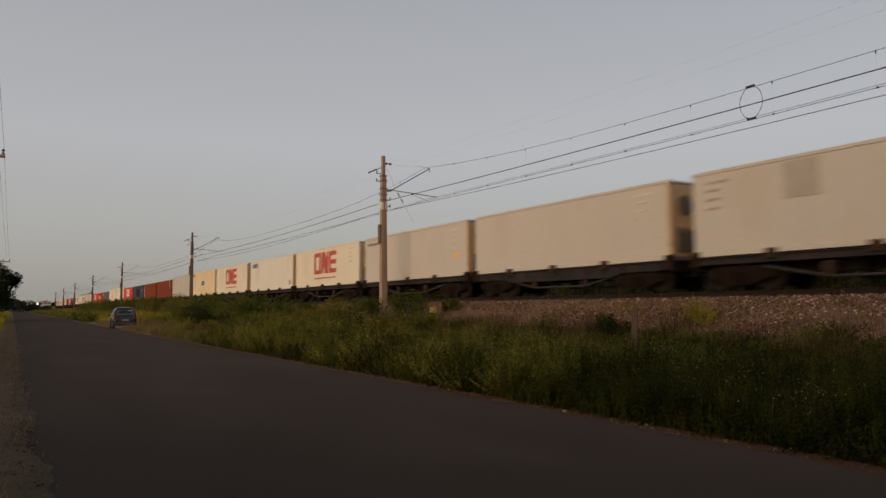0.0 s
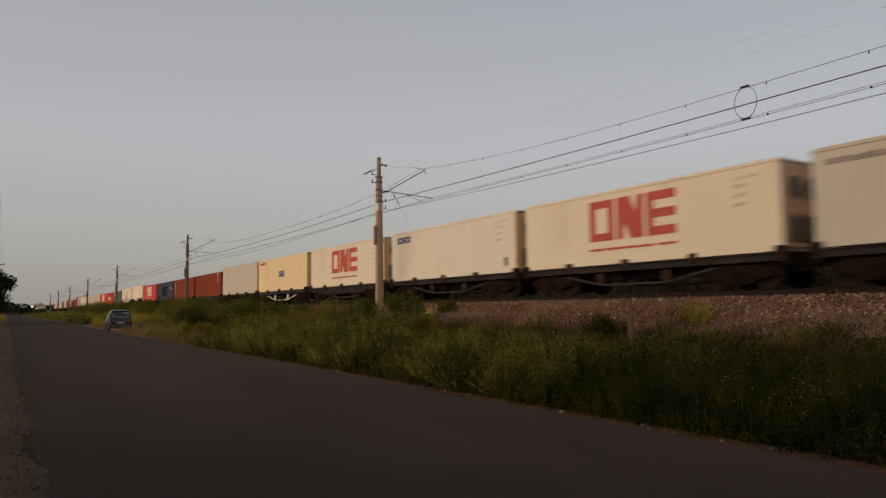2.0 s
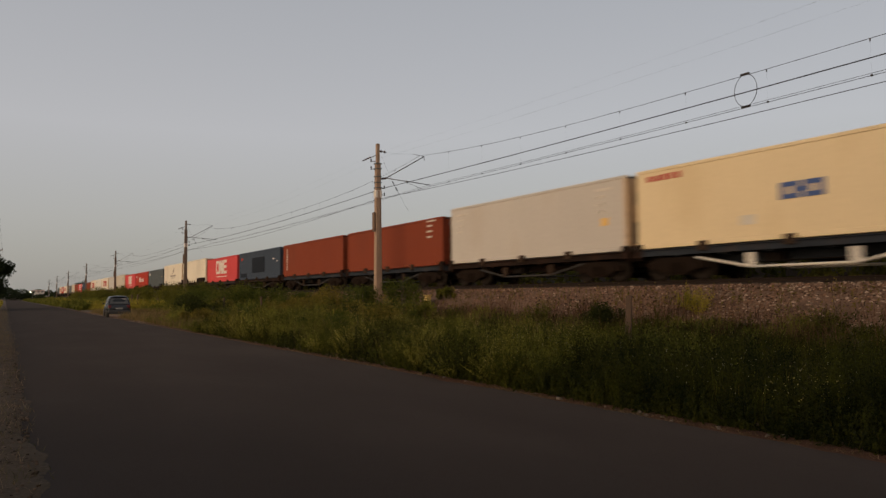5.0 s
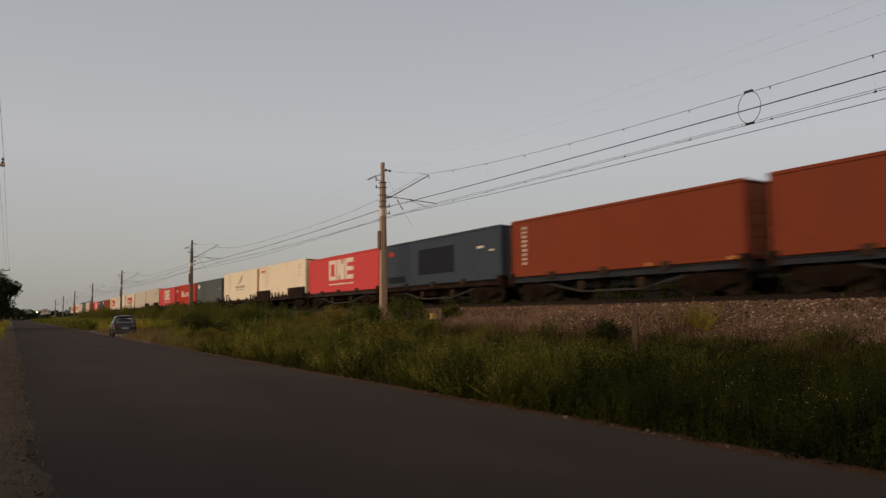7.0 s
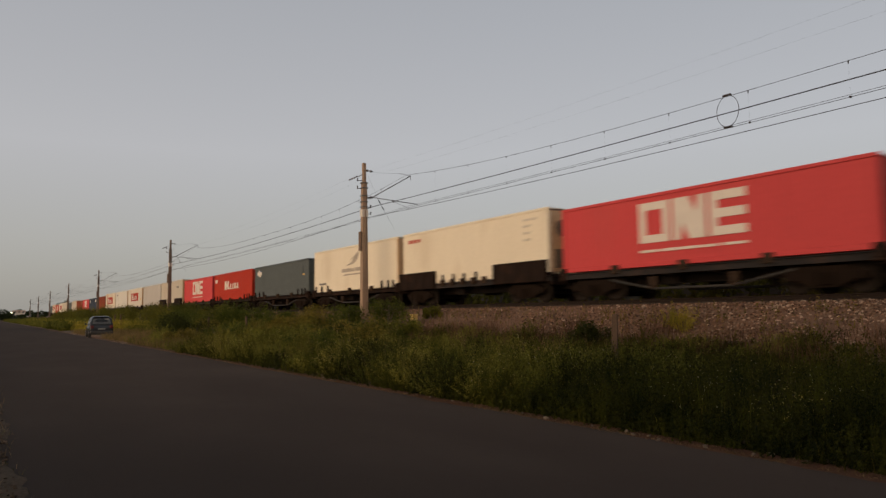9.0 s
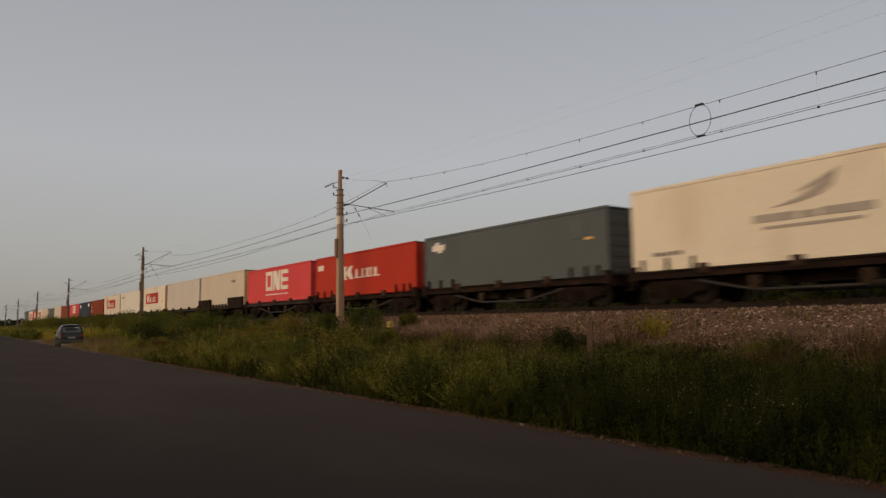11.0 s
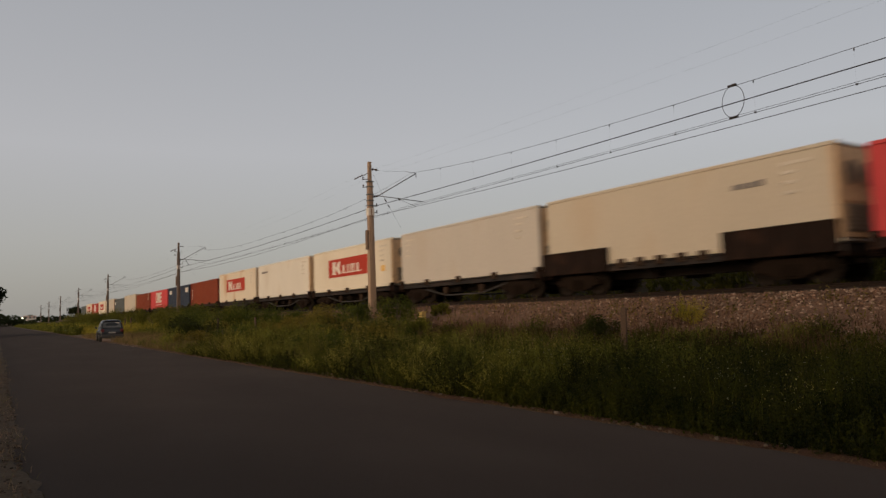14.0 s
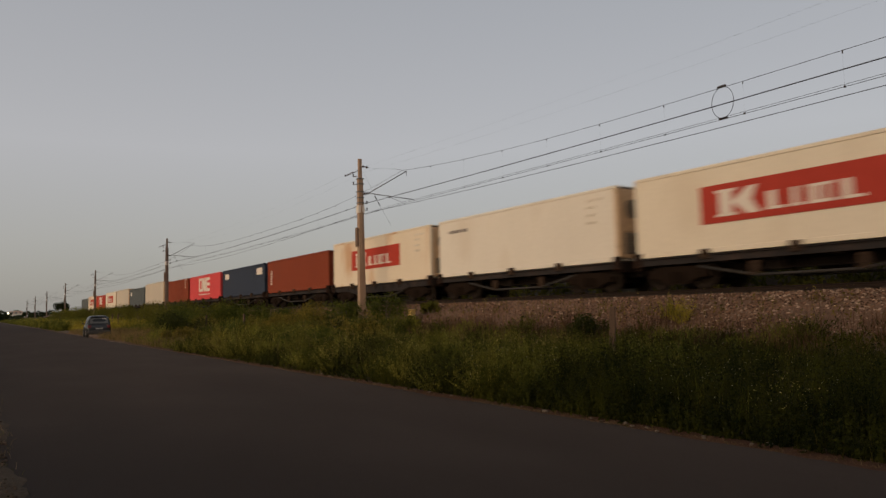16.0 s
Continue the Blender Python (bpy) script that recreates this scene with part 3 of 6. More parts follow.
def sail_logo():
    bm = bmesh.new()
    slant(bm, [(5.2, 1.6), (6.0, 1.8), (7.1, 2.35), (6.95, 2.0), (6.6, 1.8), (6.0, 1.66)])
    slant(bm, [(5.9, 1.95), (6.5, 2.2), (7.2, 2.5), (7.0, 2.3), (6.4, 2.05)])
    slab(bm, 4.6, 5.9, 1.2, 1.43), slab(bm, 6.0, 6.5, 1.2, 1.4), slab(bm, 6.6, 8.0, 1.2, 1.43)
    slab(bm, 4.9, 7.7, 0.98, 1.07)
    return ("logo", bm, "grey", "grey logo shapes")


container(0, "grey_white", "flat", True, [("patch", sq(3.3, 4.4, 1.6, 2.7), "grey", "grey square patch")] + small_print(1, "grey", False), "grey-white refrigerated container with a grey square patch")
container(1, "grey_white", "flat", True, small_print(2), "plain white flat-sided refrigerated container on a flat wagon")
container(2, "grey_white", "flat", True, [("logo", bars(0.45, 2.35, 1.9, 0.18, 5, 3), "dark", "small dark logo shapes"), ("label_plate", sq(10.75, 11.2, 0.98, 1.25), "orange", "small yellow label"), ("label_plate", sq(10.78, 11.15, 1.42, 1.55), "faint", "small pale label")] + small_print(3), "grey-white refrigerated container with a small dark logo and yellow label")
container(3, "warm_white", "flat", True, one_marks() + small_print(4), "warm white refrigerated container with large red block logo")
container(4, "white", "flat", True, [blue_logo(0.75, 2.2, 1.5, 0.36), ("door_plate", sq(11.2, 11.5, 0.35, 0.75), "dark", "dark plate")] + small_print(5), "white refrigerated container with a small blue logo")
container(5, "warm_white", "flat", True, one_marks() + small_print(6), "warm white refrigerated container with large red block logo")
container(6, "cream", "flat", True, [blue_logo(5.6, 1.2, 1.35, 0.5), ("logo", bars(0.5, 2.42, 1.6, 0.24, 5, 7), "red", "small red writing shapes"), ("patch", sq(4.25, 4.75, 0.55, 0.85), "faint", "small grey mark")] + small_print(7), "cream-yellow refrigerated container with small blue logo")
container(7, "grey_white", "flat", True, small_print(8) + small_print(9, "faint", False) + [("label_plate", sq(10.8, 11.2, 1.05, 1.35), "orange", "small yellow label")], "plain grey-white refrigerated container on a flat wagon")
OX = "dark oxide-red corrugated shipping container on a flat wagon"
container(8, "oxide", "corr", False, small_print(10, "faint") + yellow_tabs(), OX, "door")
container(9, "oxide", "corr", False, yellow_tabs() + [("lettering", bars(0.85, 0.55 + j * 0.2, 0.24, 0.13, 2, 30 + j), "pale", "column of small pale unreadable letters") for j in range(9)], "dark oxide-red corrugated container with a column of pale letters", "door")
container(10, "bluegrey", "corr", False, [("patch", sq(4.25, 7.95, 0.6, 2.0), "patch", "large painted-over dark square"), ("patch", sq(0.5, 2.6, 0.25, 0.62), "patch", "small painted-over dark patch"), ("label_plate", sq(10.2, 10.7, 1.6, 1.72), "pale", "pale strip"), ("label_plate", sq(0.65, 1.2, 1.88, 2.13), "panel_red", "small red label"), ("label_plate", sq(11.25, 11.55, 1.4, 1.5), "faint", "small pale label")], "blue-grey corrugated container with a painted-over dark square", "door")
container(11, "one_red", "corr", False, one_marks("pale", 2.6), "pinkish-red corrugated container with large pale block logo", "door")
container(12, "pale_cream", "flat", True, [("logo", bars(0.6, 2.3, 1.3, 0.22, 4, 9), "red", "small red writing shapes")] + small_print(11), "pale cream container on a wagon with dark side boxes")
container(13, "pale_cream", "flat", True, [sail_logo(), ("marking", bars(0.9, 0.5, 1.2, 0.15, 5, 12), "dark", "small dark marks")], "pale cream container with a dark sail-like logo on a flat wagon")
container(14, "grey", "corr", False, [("logo", sq(0.7, 1.75, 1.86, 2.14), "pale", "small pale logo shape"), ("logo", sq(0.95, 1.3, 2.14, 2.28), "pale", "small pale logo shape"), ("logo", sq(1.2, 1.55, 1.74, 1.86), "pale", "small pale logo shape"),
                                       ("logo", sq(0.55, 0.7, 1.86, 2.1), "blue", "blue edge of the logo"), ("logo", sq(1.3, 1.75, 2.145, 2.22), "blue", "blue edge of the logo"),
                                       ("patch", sq(10.3, 11.05, 1.5, 2.2), "soft", "faint paler square"), ("label_plate", sq(11.0, 11.4, 1.42, 1.52), "orange", "small yellow strip")], "blue-grey weathered corrugated shipping container on a flat wagon", "door")
container(15, "red", "corr", False, [("logo", serif_row(3.8, 1.0, 5.0, 0.8), "pale", "row of large pale logo shapes"), ("label_plate", sq(0.35, 1.15, 1.75, 2.08), "pale", "small pale label")], "bright red corrugated container with a row of pale logo shapes", "door")
container(16, "one_red", "corr", False, one_marks("pale", 2.6), "pinkish-red corrugated container with large pale block logo", "door")
container(17, "beige", "flat", True, [("logo", bars(8.9, 1.95, 1.1, 0.2, 4, 15), "dark", "small dark logo shapes")] + small_print(16), "pale cream container on a wagon with dark side boxes")
container(18, "grey_white", "flat", True, small_print(17) + small_print(18, "faint", False), "plain grey-white refrigerated container on a flat wagon")
container(19, "warm_white", "flat", True, red_panel() + small_print(19) + [("label_plate", sq(10.7, 11.2, 0.95, 1.3), "orange", "small yellow label")], "warm white refrigerated container with a red logo panel")
container(20, "white", "flat", True, [("logo", bars(0.95, 2.15, 1.6, 0.16, 4, 20), "dark", "small dark logo shapes")] + small_print(20), "white refrigerated container with a small dark logo")
container(21, "rusty_white", "flat", True, red_panel() + small_print(21), "rust-streaked white container with a red logo panel")
container(22, "oxide", "corr", False, [("lettering", bars(0.75, 0.7 + j * 0.2, 0.3, 0.15, 2, 50 + j), "pale", "column of small pale unreadable letters") for j in range(6)], OX, "door")
container(23, "navy", "corr", False, [("logo", sq(0.9, 2.1, 1.7, 2.2), "pale", "small pale logo"), ("logo", sq(10.2, 11.6, 1.7, 2.25), "pale", "small pale logo")], "dark navy corrugated shipping container with small pale logos", "door")
container(24, "one_red", "corr", False, one_marks("pale", 2.6), "pinkish-red corrugated container with large pale block logo", "door")
container(25, "oxide", "corr", False, small_print(22), OX, "door")
container(26, "beige", "flat", True, small_print(23), "plain pale cream container on a flat wagon")
container(27, "grey", "corr", False, [("logo", sq(1.0, 2.0, 1.6, 2.1), "pale", "small pale logo")], "grey-green corrugated shipping container on a flat wagon", "door")
container(28, "beige", "flat", True, small_print(24), "plain pale cream container on a flat wagon")
container(29, "warm_white", "flat", True, red_panel(), "warm white refrigerated container with a red logo panel")
container(30, "red", "corr", False, one_marks("pale", 2.6), "bright red corrugated container with pale block logo", "door")
container(31, "rusty_white", "flat", True, red_panel(), "rust-streaked white container with a red logo panel")
container(32, "grey", "corr", False, small_print(25, "grey"), "grey corrugated shipping container on the last flat wagon", "door")


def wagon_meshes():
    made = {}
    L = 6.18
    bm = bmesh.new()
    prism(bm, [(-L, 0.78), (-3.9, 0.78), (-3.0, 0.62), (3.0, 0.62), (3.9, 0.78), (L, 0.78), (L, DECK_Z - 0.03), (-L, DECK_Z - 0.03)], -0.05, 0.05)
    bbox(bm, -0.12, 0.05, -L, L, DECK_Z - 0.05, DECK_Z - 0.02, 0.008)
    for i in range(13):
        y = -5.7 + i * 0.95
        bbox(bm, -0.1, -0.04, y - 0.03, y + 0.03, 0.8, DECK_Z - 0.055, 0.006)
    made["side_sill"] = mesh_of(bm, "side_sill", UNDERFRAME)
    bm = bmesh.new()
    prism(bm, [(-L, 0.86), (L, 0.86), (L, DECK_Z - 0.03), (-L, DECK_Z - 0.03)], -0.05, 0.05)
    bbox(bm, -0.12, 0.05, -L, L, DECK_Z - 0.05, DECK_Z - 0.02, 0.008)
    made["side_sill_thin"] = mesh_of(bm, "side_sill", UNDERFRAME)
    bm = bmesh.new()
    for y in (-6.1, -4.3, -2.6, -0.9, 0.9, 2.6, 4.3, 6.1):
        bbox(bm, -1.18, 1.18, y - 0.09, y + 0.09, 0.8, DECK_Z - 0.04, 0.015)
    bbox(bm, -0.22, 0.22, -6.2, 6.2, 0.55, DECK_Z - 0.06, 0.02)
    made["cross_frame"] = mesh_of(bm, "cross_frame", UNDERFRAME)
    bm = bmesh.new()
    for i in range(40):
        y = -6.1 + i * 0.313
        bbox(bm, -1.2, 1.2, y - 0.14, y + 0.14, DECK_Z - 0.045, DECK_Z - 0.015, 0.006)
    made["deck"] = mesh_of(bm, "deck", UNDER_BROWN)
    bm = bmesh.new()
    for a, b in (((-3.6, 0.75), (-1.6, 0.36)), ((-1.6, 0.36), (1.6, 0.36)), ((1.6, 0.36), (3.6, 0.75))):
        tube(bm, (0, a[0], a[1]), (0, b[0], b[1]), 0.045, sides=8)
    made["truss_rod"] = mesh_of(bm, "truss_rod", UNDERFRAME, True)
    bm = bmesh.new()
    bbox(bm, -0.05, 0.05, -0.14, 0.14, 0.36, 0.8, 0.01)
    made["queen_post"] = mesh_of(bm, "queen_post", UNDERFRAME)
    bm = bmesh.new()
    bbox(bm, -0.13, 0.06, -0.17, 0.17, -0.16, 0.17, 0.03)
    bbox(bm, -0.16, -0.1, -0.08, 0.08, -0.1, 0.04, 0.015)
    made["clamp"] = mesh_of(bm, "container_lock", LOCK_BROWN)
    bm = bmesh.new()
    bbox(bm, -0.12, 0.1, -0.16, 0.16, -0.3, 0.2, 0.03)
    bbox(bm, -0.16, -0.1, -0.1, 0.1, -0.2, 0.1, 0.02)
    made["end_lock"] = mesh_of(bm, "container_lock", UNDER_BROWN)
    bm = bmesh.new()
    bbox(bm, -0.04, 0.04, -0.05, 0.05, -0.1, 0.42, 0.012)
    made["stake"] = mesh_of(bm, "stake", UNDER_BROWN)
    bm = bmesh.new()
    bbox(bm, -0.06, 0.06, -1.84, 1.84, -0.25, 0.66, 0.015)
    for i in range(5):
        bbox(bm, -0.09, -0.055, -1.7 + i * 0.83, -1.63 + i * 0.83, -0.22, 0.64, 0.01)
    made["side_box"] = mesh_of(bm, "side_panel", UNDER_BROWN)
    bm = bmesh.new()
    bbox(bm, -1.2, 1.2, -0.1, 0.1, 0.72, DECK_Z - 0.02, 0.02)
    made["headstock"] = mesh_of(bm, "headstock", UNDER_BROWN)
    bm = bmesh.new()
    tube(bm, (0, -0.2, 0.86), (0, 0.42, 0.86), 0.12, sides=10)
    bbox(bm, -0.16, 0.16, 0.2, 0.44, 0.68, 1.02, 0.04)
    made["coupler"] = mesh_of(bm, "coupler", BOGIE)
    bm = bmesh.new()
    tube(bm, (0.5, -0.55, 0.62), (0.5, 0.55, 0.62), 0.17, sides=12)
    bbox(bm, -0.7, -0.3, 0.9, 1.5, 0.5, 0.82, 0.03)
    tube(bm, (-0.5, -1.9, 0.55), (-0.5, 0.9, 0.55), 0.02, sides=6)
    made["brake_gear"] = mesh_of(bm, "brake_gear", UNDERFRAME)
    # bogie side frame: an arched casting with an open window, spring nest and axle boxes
    bm = bmesh.new()
    prism(bm, [(-1.22, 0.42), (-0.62, 0.30), (-0.42, 0.18), (0.42, 0.18), (0.62, 0.30), (1.22, 0.42), (1.22, 0.60), (0.7, 0.78), (-0.7, 0.78), (-1.22, 0.60)], -0.07, 0.07)
    for y in (-0.9, 0.9):
        bbox(bm, -0.14, 0.1, y - 0.15, y + 0.15, 0.36, 0.62, 0.03)
    for y in (-0.2, 0, 0.2):
        tube(bm, (-0.1, y, 0.26), (-0.1, y, 0.6), 0.07, sides=10)
    made["side_frame"] = mesh_of(bm, "side_frame", BOGIE)
    bm = bmesh.new()
    prof = [(-0.065, 0.10), (-0.065, 0.2), (-0.02, 0.22), (-0.02, 0.40), (-0.065, 0.42), (-0.065, 0.458), (0.04, 0.462), (0.05, 0.49), (0.075, 0.49), (0.075, 0.42), (0.02, 0.40), (0.02, 0.22), (0.065, 0.2), (0.065, 0.10)]
    rings = [[bm.verts.new((x, r * math.cos(a * math.tau / 28), r * math.sin(a * math.tau / 28))) for a in range(28)] for x, r in prof]
    for a, b in zip(rings, rings[1:] + rings[:1]):
        for i in range(28):
            bm.faces.new((a[i], a[(i + 1) % 28], b[(i + 1) % 28], b[i]))
    made["wheel"] = mesh_of(bm, "wheel", WHEEL, True)
    bm = bmesh.new()
    tube(bm, (-1.05, 0, 0), (1.05, 0, 0), 0.11, sides=10)
    made["axle"] = mesh_of(bm, "axle", WHEEL, True)
    bm = bmesh.new()
    bbox(bm, -1.05, 1.05, -0.2, 0.2, 0.42, 0.74, 0.04)
    made["bolster"] = mesh_of(bm, "bolster", BOGIE)
    return made


WM = wagon_meshes()


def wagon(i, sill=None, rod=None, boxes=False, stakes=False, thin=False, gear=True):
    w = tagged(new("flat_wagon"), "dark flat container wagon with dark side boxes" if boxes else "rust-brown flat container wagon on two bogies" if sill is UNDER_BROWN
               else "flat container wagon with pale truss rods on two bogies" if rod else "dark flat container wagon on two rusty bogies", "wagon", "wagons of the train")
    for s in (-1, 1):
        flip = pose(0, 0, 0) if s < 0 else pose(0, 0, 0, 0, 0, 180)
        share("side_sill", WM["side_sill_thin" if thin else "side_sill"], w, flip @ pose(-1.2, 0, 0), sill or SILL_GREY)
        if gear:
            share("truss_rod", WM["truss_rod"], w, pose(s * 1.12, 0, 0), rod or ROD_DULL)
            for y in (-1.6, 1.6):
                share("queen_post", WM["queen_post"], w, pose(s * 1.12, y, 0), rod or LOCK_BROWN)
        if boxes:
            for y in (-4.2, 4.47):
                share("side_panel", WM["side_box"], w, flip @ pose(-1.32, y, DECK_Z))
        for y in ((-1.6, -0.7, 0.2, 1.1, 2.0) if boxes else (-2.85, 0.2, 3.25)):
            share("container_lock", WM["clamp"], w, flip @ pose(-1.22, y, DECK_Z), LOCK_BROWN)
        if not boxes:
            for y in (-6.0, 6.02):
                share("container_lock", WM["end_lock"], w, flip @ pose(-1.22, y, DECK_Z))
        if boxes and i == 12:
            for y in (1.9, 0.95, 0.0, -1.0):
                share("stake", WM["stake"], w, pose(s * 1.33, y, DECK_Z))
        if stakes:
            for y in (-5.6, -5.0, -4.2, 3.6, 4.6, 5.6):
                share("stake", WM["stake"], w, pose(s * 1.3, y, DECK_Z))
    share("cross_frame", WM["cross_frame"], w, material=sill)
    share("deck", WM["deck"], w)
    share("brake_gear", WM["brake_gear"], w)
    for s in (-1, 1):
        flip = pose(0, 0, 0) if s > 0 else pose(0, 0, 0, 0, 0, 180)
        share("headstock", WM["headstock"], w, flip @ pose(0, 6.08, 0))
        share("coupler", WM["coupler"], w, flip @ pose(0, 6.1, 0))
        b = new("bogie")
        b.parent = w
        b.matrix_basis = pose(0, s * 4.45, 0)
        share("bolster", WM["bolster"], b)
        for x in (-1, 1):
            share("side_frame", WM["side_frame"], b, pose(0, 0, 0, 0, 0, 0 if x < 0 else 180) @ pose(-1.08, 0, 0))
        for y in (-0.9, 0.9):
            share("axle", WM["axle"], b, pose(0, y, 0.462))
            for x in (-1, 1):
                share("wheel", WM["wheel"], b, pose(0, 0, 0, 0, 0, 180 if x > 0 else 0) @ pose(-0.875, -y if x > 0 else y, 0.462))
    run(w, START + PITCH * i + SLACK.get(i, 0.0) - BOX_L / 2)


for i in range(33):
    if i in (12, 17):
        wagon(i, boxes=True, thin=True, gear=False)
    elif i == 6:
        wagon(i, UNDER_BLUE, ROD_LIGHT, thin=True)
    elif i in (7, 10, 13, 14, 15):
        wagon(i, UNDER_BROWN, stakes=i > 12, thin=True)
    elif i in (8, 9):
        wagon(i, UNDER_BLUE, thin=True)
    else:
        wagon(i, thin=i % 4 != 1)


# ---- the overhead line ----
POLE_X = 18.0
POLE_Y = [-22.0, 35.9, 86.6, 149.5, 208.0, 271.0, 333.0, 396.0]


def wire_path(bm, pts, r=0.011):
    """A thin four-sided wire through the points."""
    rings = []
    for i, p in enumerate(pts):
        p = Vector(p)
        d = (Vector(pts[min(i + 1, len(pts) - 1)]) - Vector(pts[max(i - 1, 0)])).normalized()
        u = d.cross(Vector((0, 0, 1)))
        u = u.normalized() if u.length > 1e-3 else Vector((1, 0, 0))
        v = u.cross(d)
        rings.append([bm.verts.new(p + (u * math.cos(a) + v * math.sin(a)) * r) for a in (0.0, 1.571, 3.142, 4.712)])
    for a, b in zip(rings, rings[1:]):
        for i in range(4):
            bm.faces.new((a[i], a[(i + 1) % 4], b[(i + 1) % 4], b[i]))


def insulator(bm, a, b, r=0.07, n=4):
    """A string of ribbed discs from a to b, turned as one piece."""
    a, b = Vector(a), Vector(b)
    d = b - a
    u = d.orthogonal().normalized()
    v = d.normalized().cross(u)
    prof = [(0.0, 0.35)]
    for i in range(n):
        prof += [((i + q) / n, k) for q, k in ((0.2, 0.35), (0.25, 0.6), (0.5, 1.0), (0.62, 0.55), (0.66, 0.35))]
    prof.append((1.0, 0.35))
    rings = [[bm.verts.new(a + d * t + (u * math.cos(c * math.tau / 10) + v * math.sin(c * math.tau / 10)) * (r * k)) for c in range(10)] for t, k in prof]
    for p, q in zip(rings, rings[1:]):
        for c in range(10):
            bm.faces.new((p[c], p[(c + 1) % 10], q[(c + 1) % 10], q[c]))
    bm.faces.new(rings[0][::-1]), bm.faces.new(rings[-1])


def catenary_pole():
    """A tapered concrete mast with its bracket arm towards the track; origin at its foot, top 8.5 m above."""
    p = tagged(new("catenary_pole"), "tapered brown concrete railway mast with steel bracket arms", "pole", "poles along the railway")
    bm = bmesh.new()
    H = 7.35
    for x, y, w0, w1, dx, z0, z1 in ((0, 0, 0.21, 0.15, 0, -0.8, H),):
        lo = [bm.verts.new((sx * w0, sy * w0 * 0.8, z0)) for sx, sy in ((-1, -1), (1, -1), (1, 1), (-1, 1))]
        hi = [bm.verts.new((sx * w1, sy * w1 * 0.8, z1)) for sx, sy in ((-1, -1), (1, -1), (1, 1), (-1, 1))]
        for i in range(4):
            bm.faces.new((lo[i], lo[(i + 1) % 4], hi[(i + 1) % 4], hi[i]))
        bm.faces.new(hi), bm.faces.new(lo[::-1])
    bmesh.ops.bevel(bm, geom=[e for e in bm.edges if abs(e.verts[0].co.z - e.verts[1].co.z) > 1], offset=0.03, segments=1, affect="EDGES")
    # raised ribs down the two faces, as on a lattice-cast mast
    for sy in (-1, 1):
        prism(bm, [(sy * 0.165, -0.7), (sy * 0.165, 5.0), (sy * 0.135, H - 0.1), (sy * 0.10, H - 0.1), (sy * 0.10, -0.7)], -0.05, 0.05)
    part("mast", bm, POLE_CONCRETE, p)
    bm = bmesh.new()
    bbox(bm, -0.10, 0.10, -0.09, 0.09, H, 8.5, 0.02)
    part("mast_top", bm, POLE_CONCRETE, p)
    bm = bmesh.new()
    bbox(bm, -0.19, 0.19, -0.155, 0.155, 5.35, 5.78, 0.01)
    part("band", bm, WHITE_BAND, p, "white painted band")
    bm = bmesh.new()
    bbox(bm, -0.31, -0.195, -0.12, 0.12, 3.4, 4.5, 0.02)
    bbox(bm, -0.2, -0.15, -0.1, 0.1, 3.5, 3.6, 0.01), bbox(bm, -0.2, -0.15, -0.1, 0.1, 4.3, 4.4, 0.01)
    part("weight_box", bm, BOX_BROWN, p, "dark brown box strapped to the mast")
    for z in (7.3, 7.0, 6.55, 6.2, 5.9):
        bm = bmesh.new()
        bbox(bm, -0.19, 0.19, -0.16, 0.16, z, z + 0.06, 0.008)
        part("strap", bm, DARK_STEEL, p)
    bm = bmesh.new()
    tube(bm, (0.5, 0, 6.52), (3.1, 0, 8.05), 0.028, sides=8)
    tube(bm, (2.35, 0, 8.13), (3.1, 0, 8.05), 0.012, sides=6), tube(bm, (3.1, 0, 8.07), (3.12, 0, 7.8), 0.018, sides=6)
    part("arm", bm, DARK_STEEL, p, smooth=True)
    bm = bmesh.new()
    tube(bm, (0.5, 0, 6.54), (3.6, 0, 6.36), 0.024, sides=8)
    tube(bm, (1.9, 0, 6.42), (3.05, 0, 6.04), 0.012, sides=6), tube(bm, (1.85, 0, 6.5), (1.95, 0, 6.34), 0.03, sides=6)
    part("registration_arm", bm, DARK_STEEL, p, smooth=True)
    bm = bmesh.new()
    wire_path(bm, [(0.1, 0, 8.05), (1.2, 0, 8.02), (2.4, 0, 8.13)], 0.004)
    part("stay_wire", bm, WIRE, p)
    for a, b in (((0.15, 0, 6.46), (0.55, 0, 6.54)), ((0.12, 0, 8.08), (0.56, 0, 8.05)), ((-0.35, 0.12, 7.72), (-0.85, 0.27, 7.46))):
        bm = bmesh.new()
        insulator(bm, a, b, 0.085 if a[0] > 0 else 0.065, 4 if a[2] < 7.9 else 2)
        part("insulator", bm, PORCELAIN, p, smooth=True)
    for z in (7.45, 7.0, 5.95, 5.55):
        bm = bmesh.new()
        sx = -1 if z in (7.45, 7.0) else 1
        tube(bm, (sx * 0.15, 0, z), (sx * 0.42, 0, z), 0.02, sides=6)
        insulator(bm, (sx * 0.42, 0, z - 0.05), (sx * 0.42, 0, z + 0.15), 0.06, 2)
        part("pin_insulator", bm, PORCELAIN, p)
    bm = bmesh.new()
    wire_path(bm, [(0.2, -0.1, 7.75), (0.7, -0.2, 6.6), (1.05, -0.3, 5.9), (1.75, -0.4, 4.7)], 0.005)
    insulator(bm, (0.82, -0.23, 6.35), (0.92, -0.26, 6.15), 0.06, 3), insulator(bm, (1.0, -0.28, 6.0), (1.12, -0.32, 5.8), 0.06, 3)
    part("jumper", bm, WIRE, p)
    bm = bmesh.new()
    wire_path(bm, [(-0.12, 0, 7.82), (-0.35, 0.12, 7.68)], 0.02)
    part("strain_link", bm, DARK_STEEL, p)
    return p


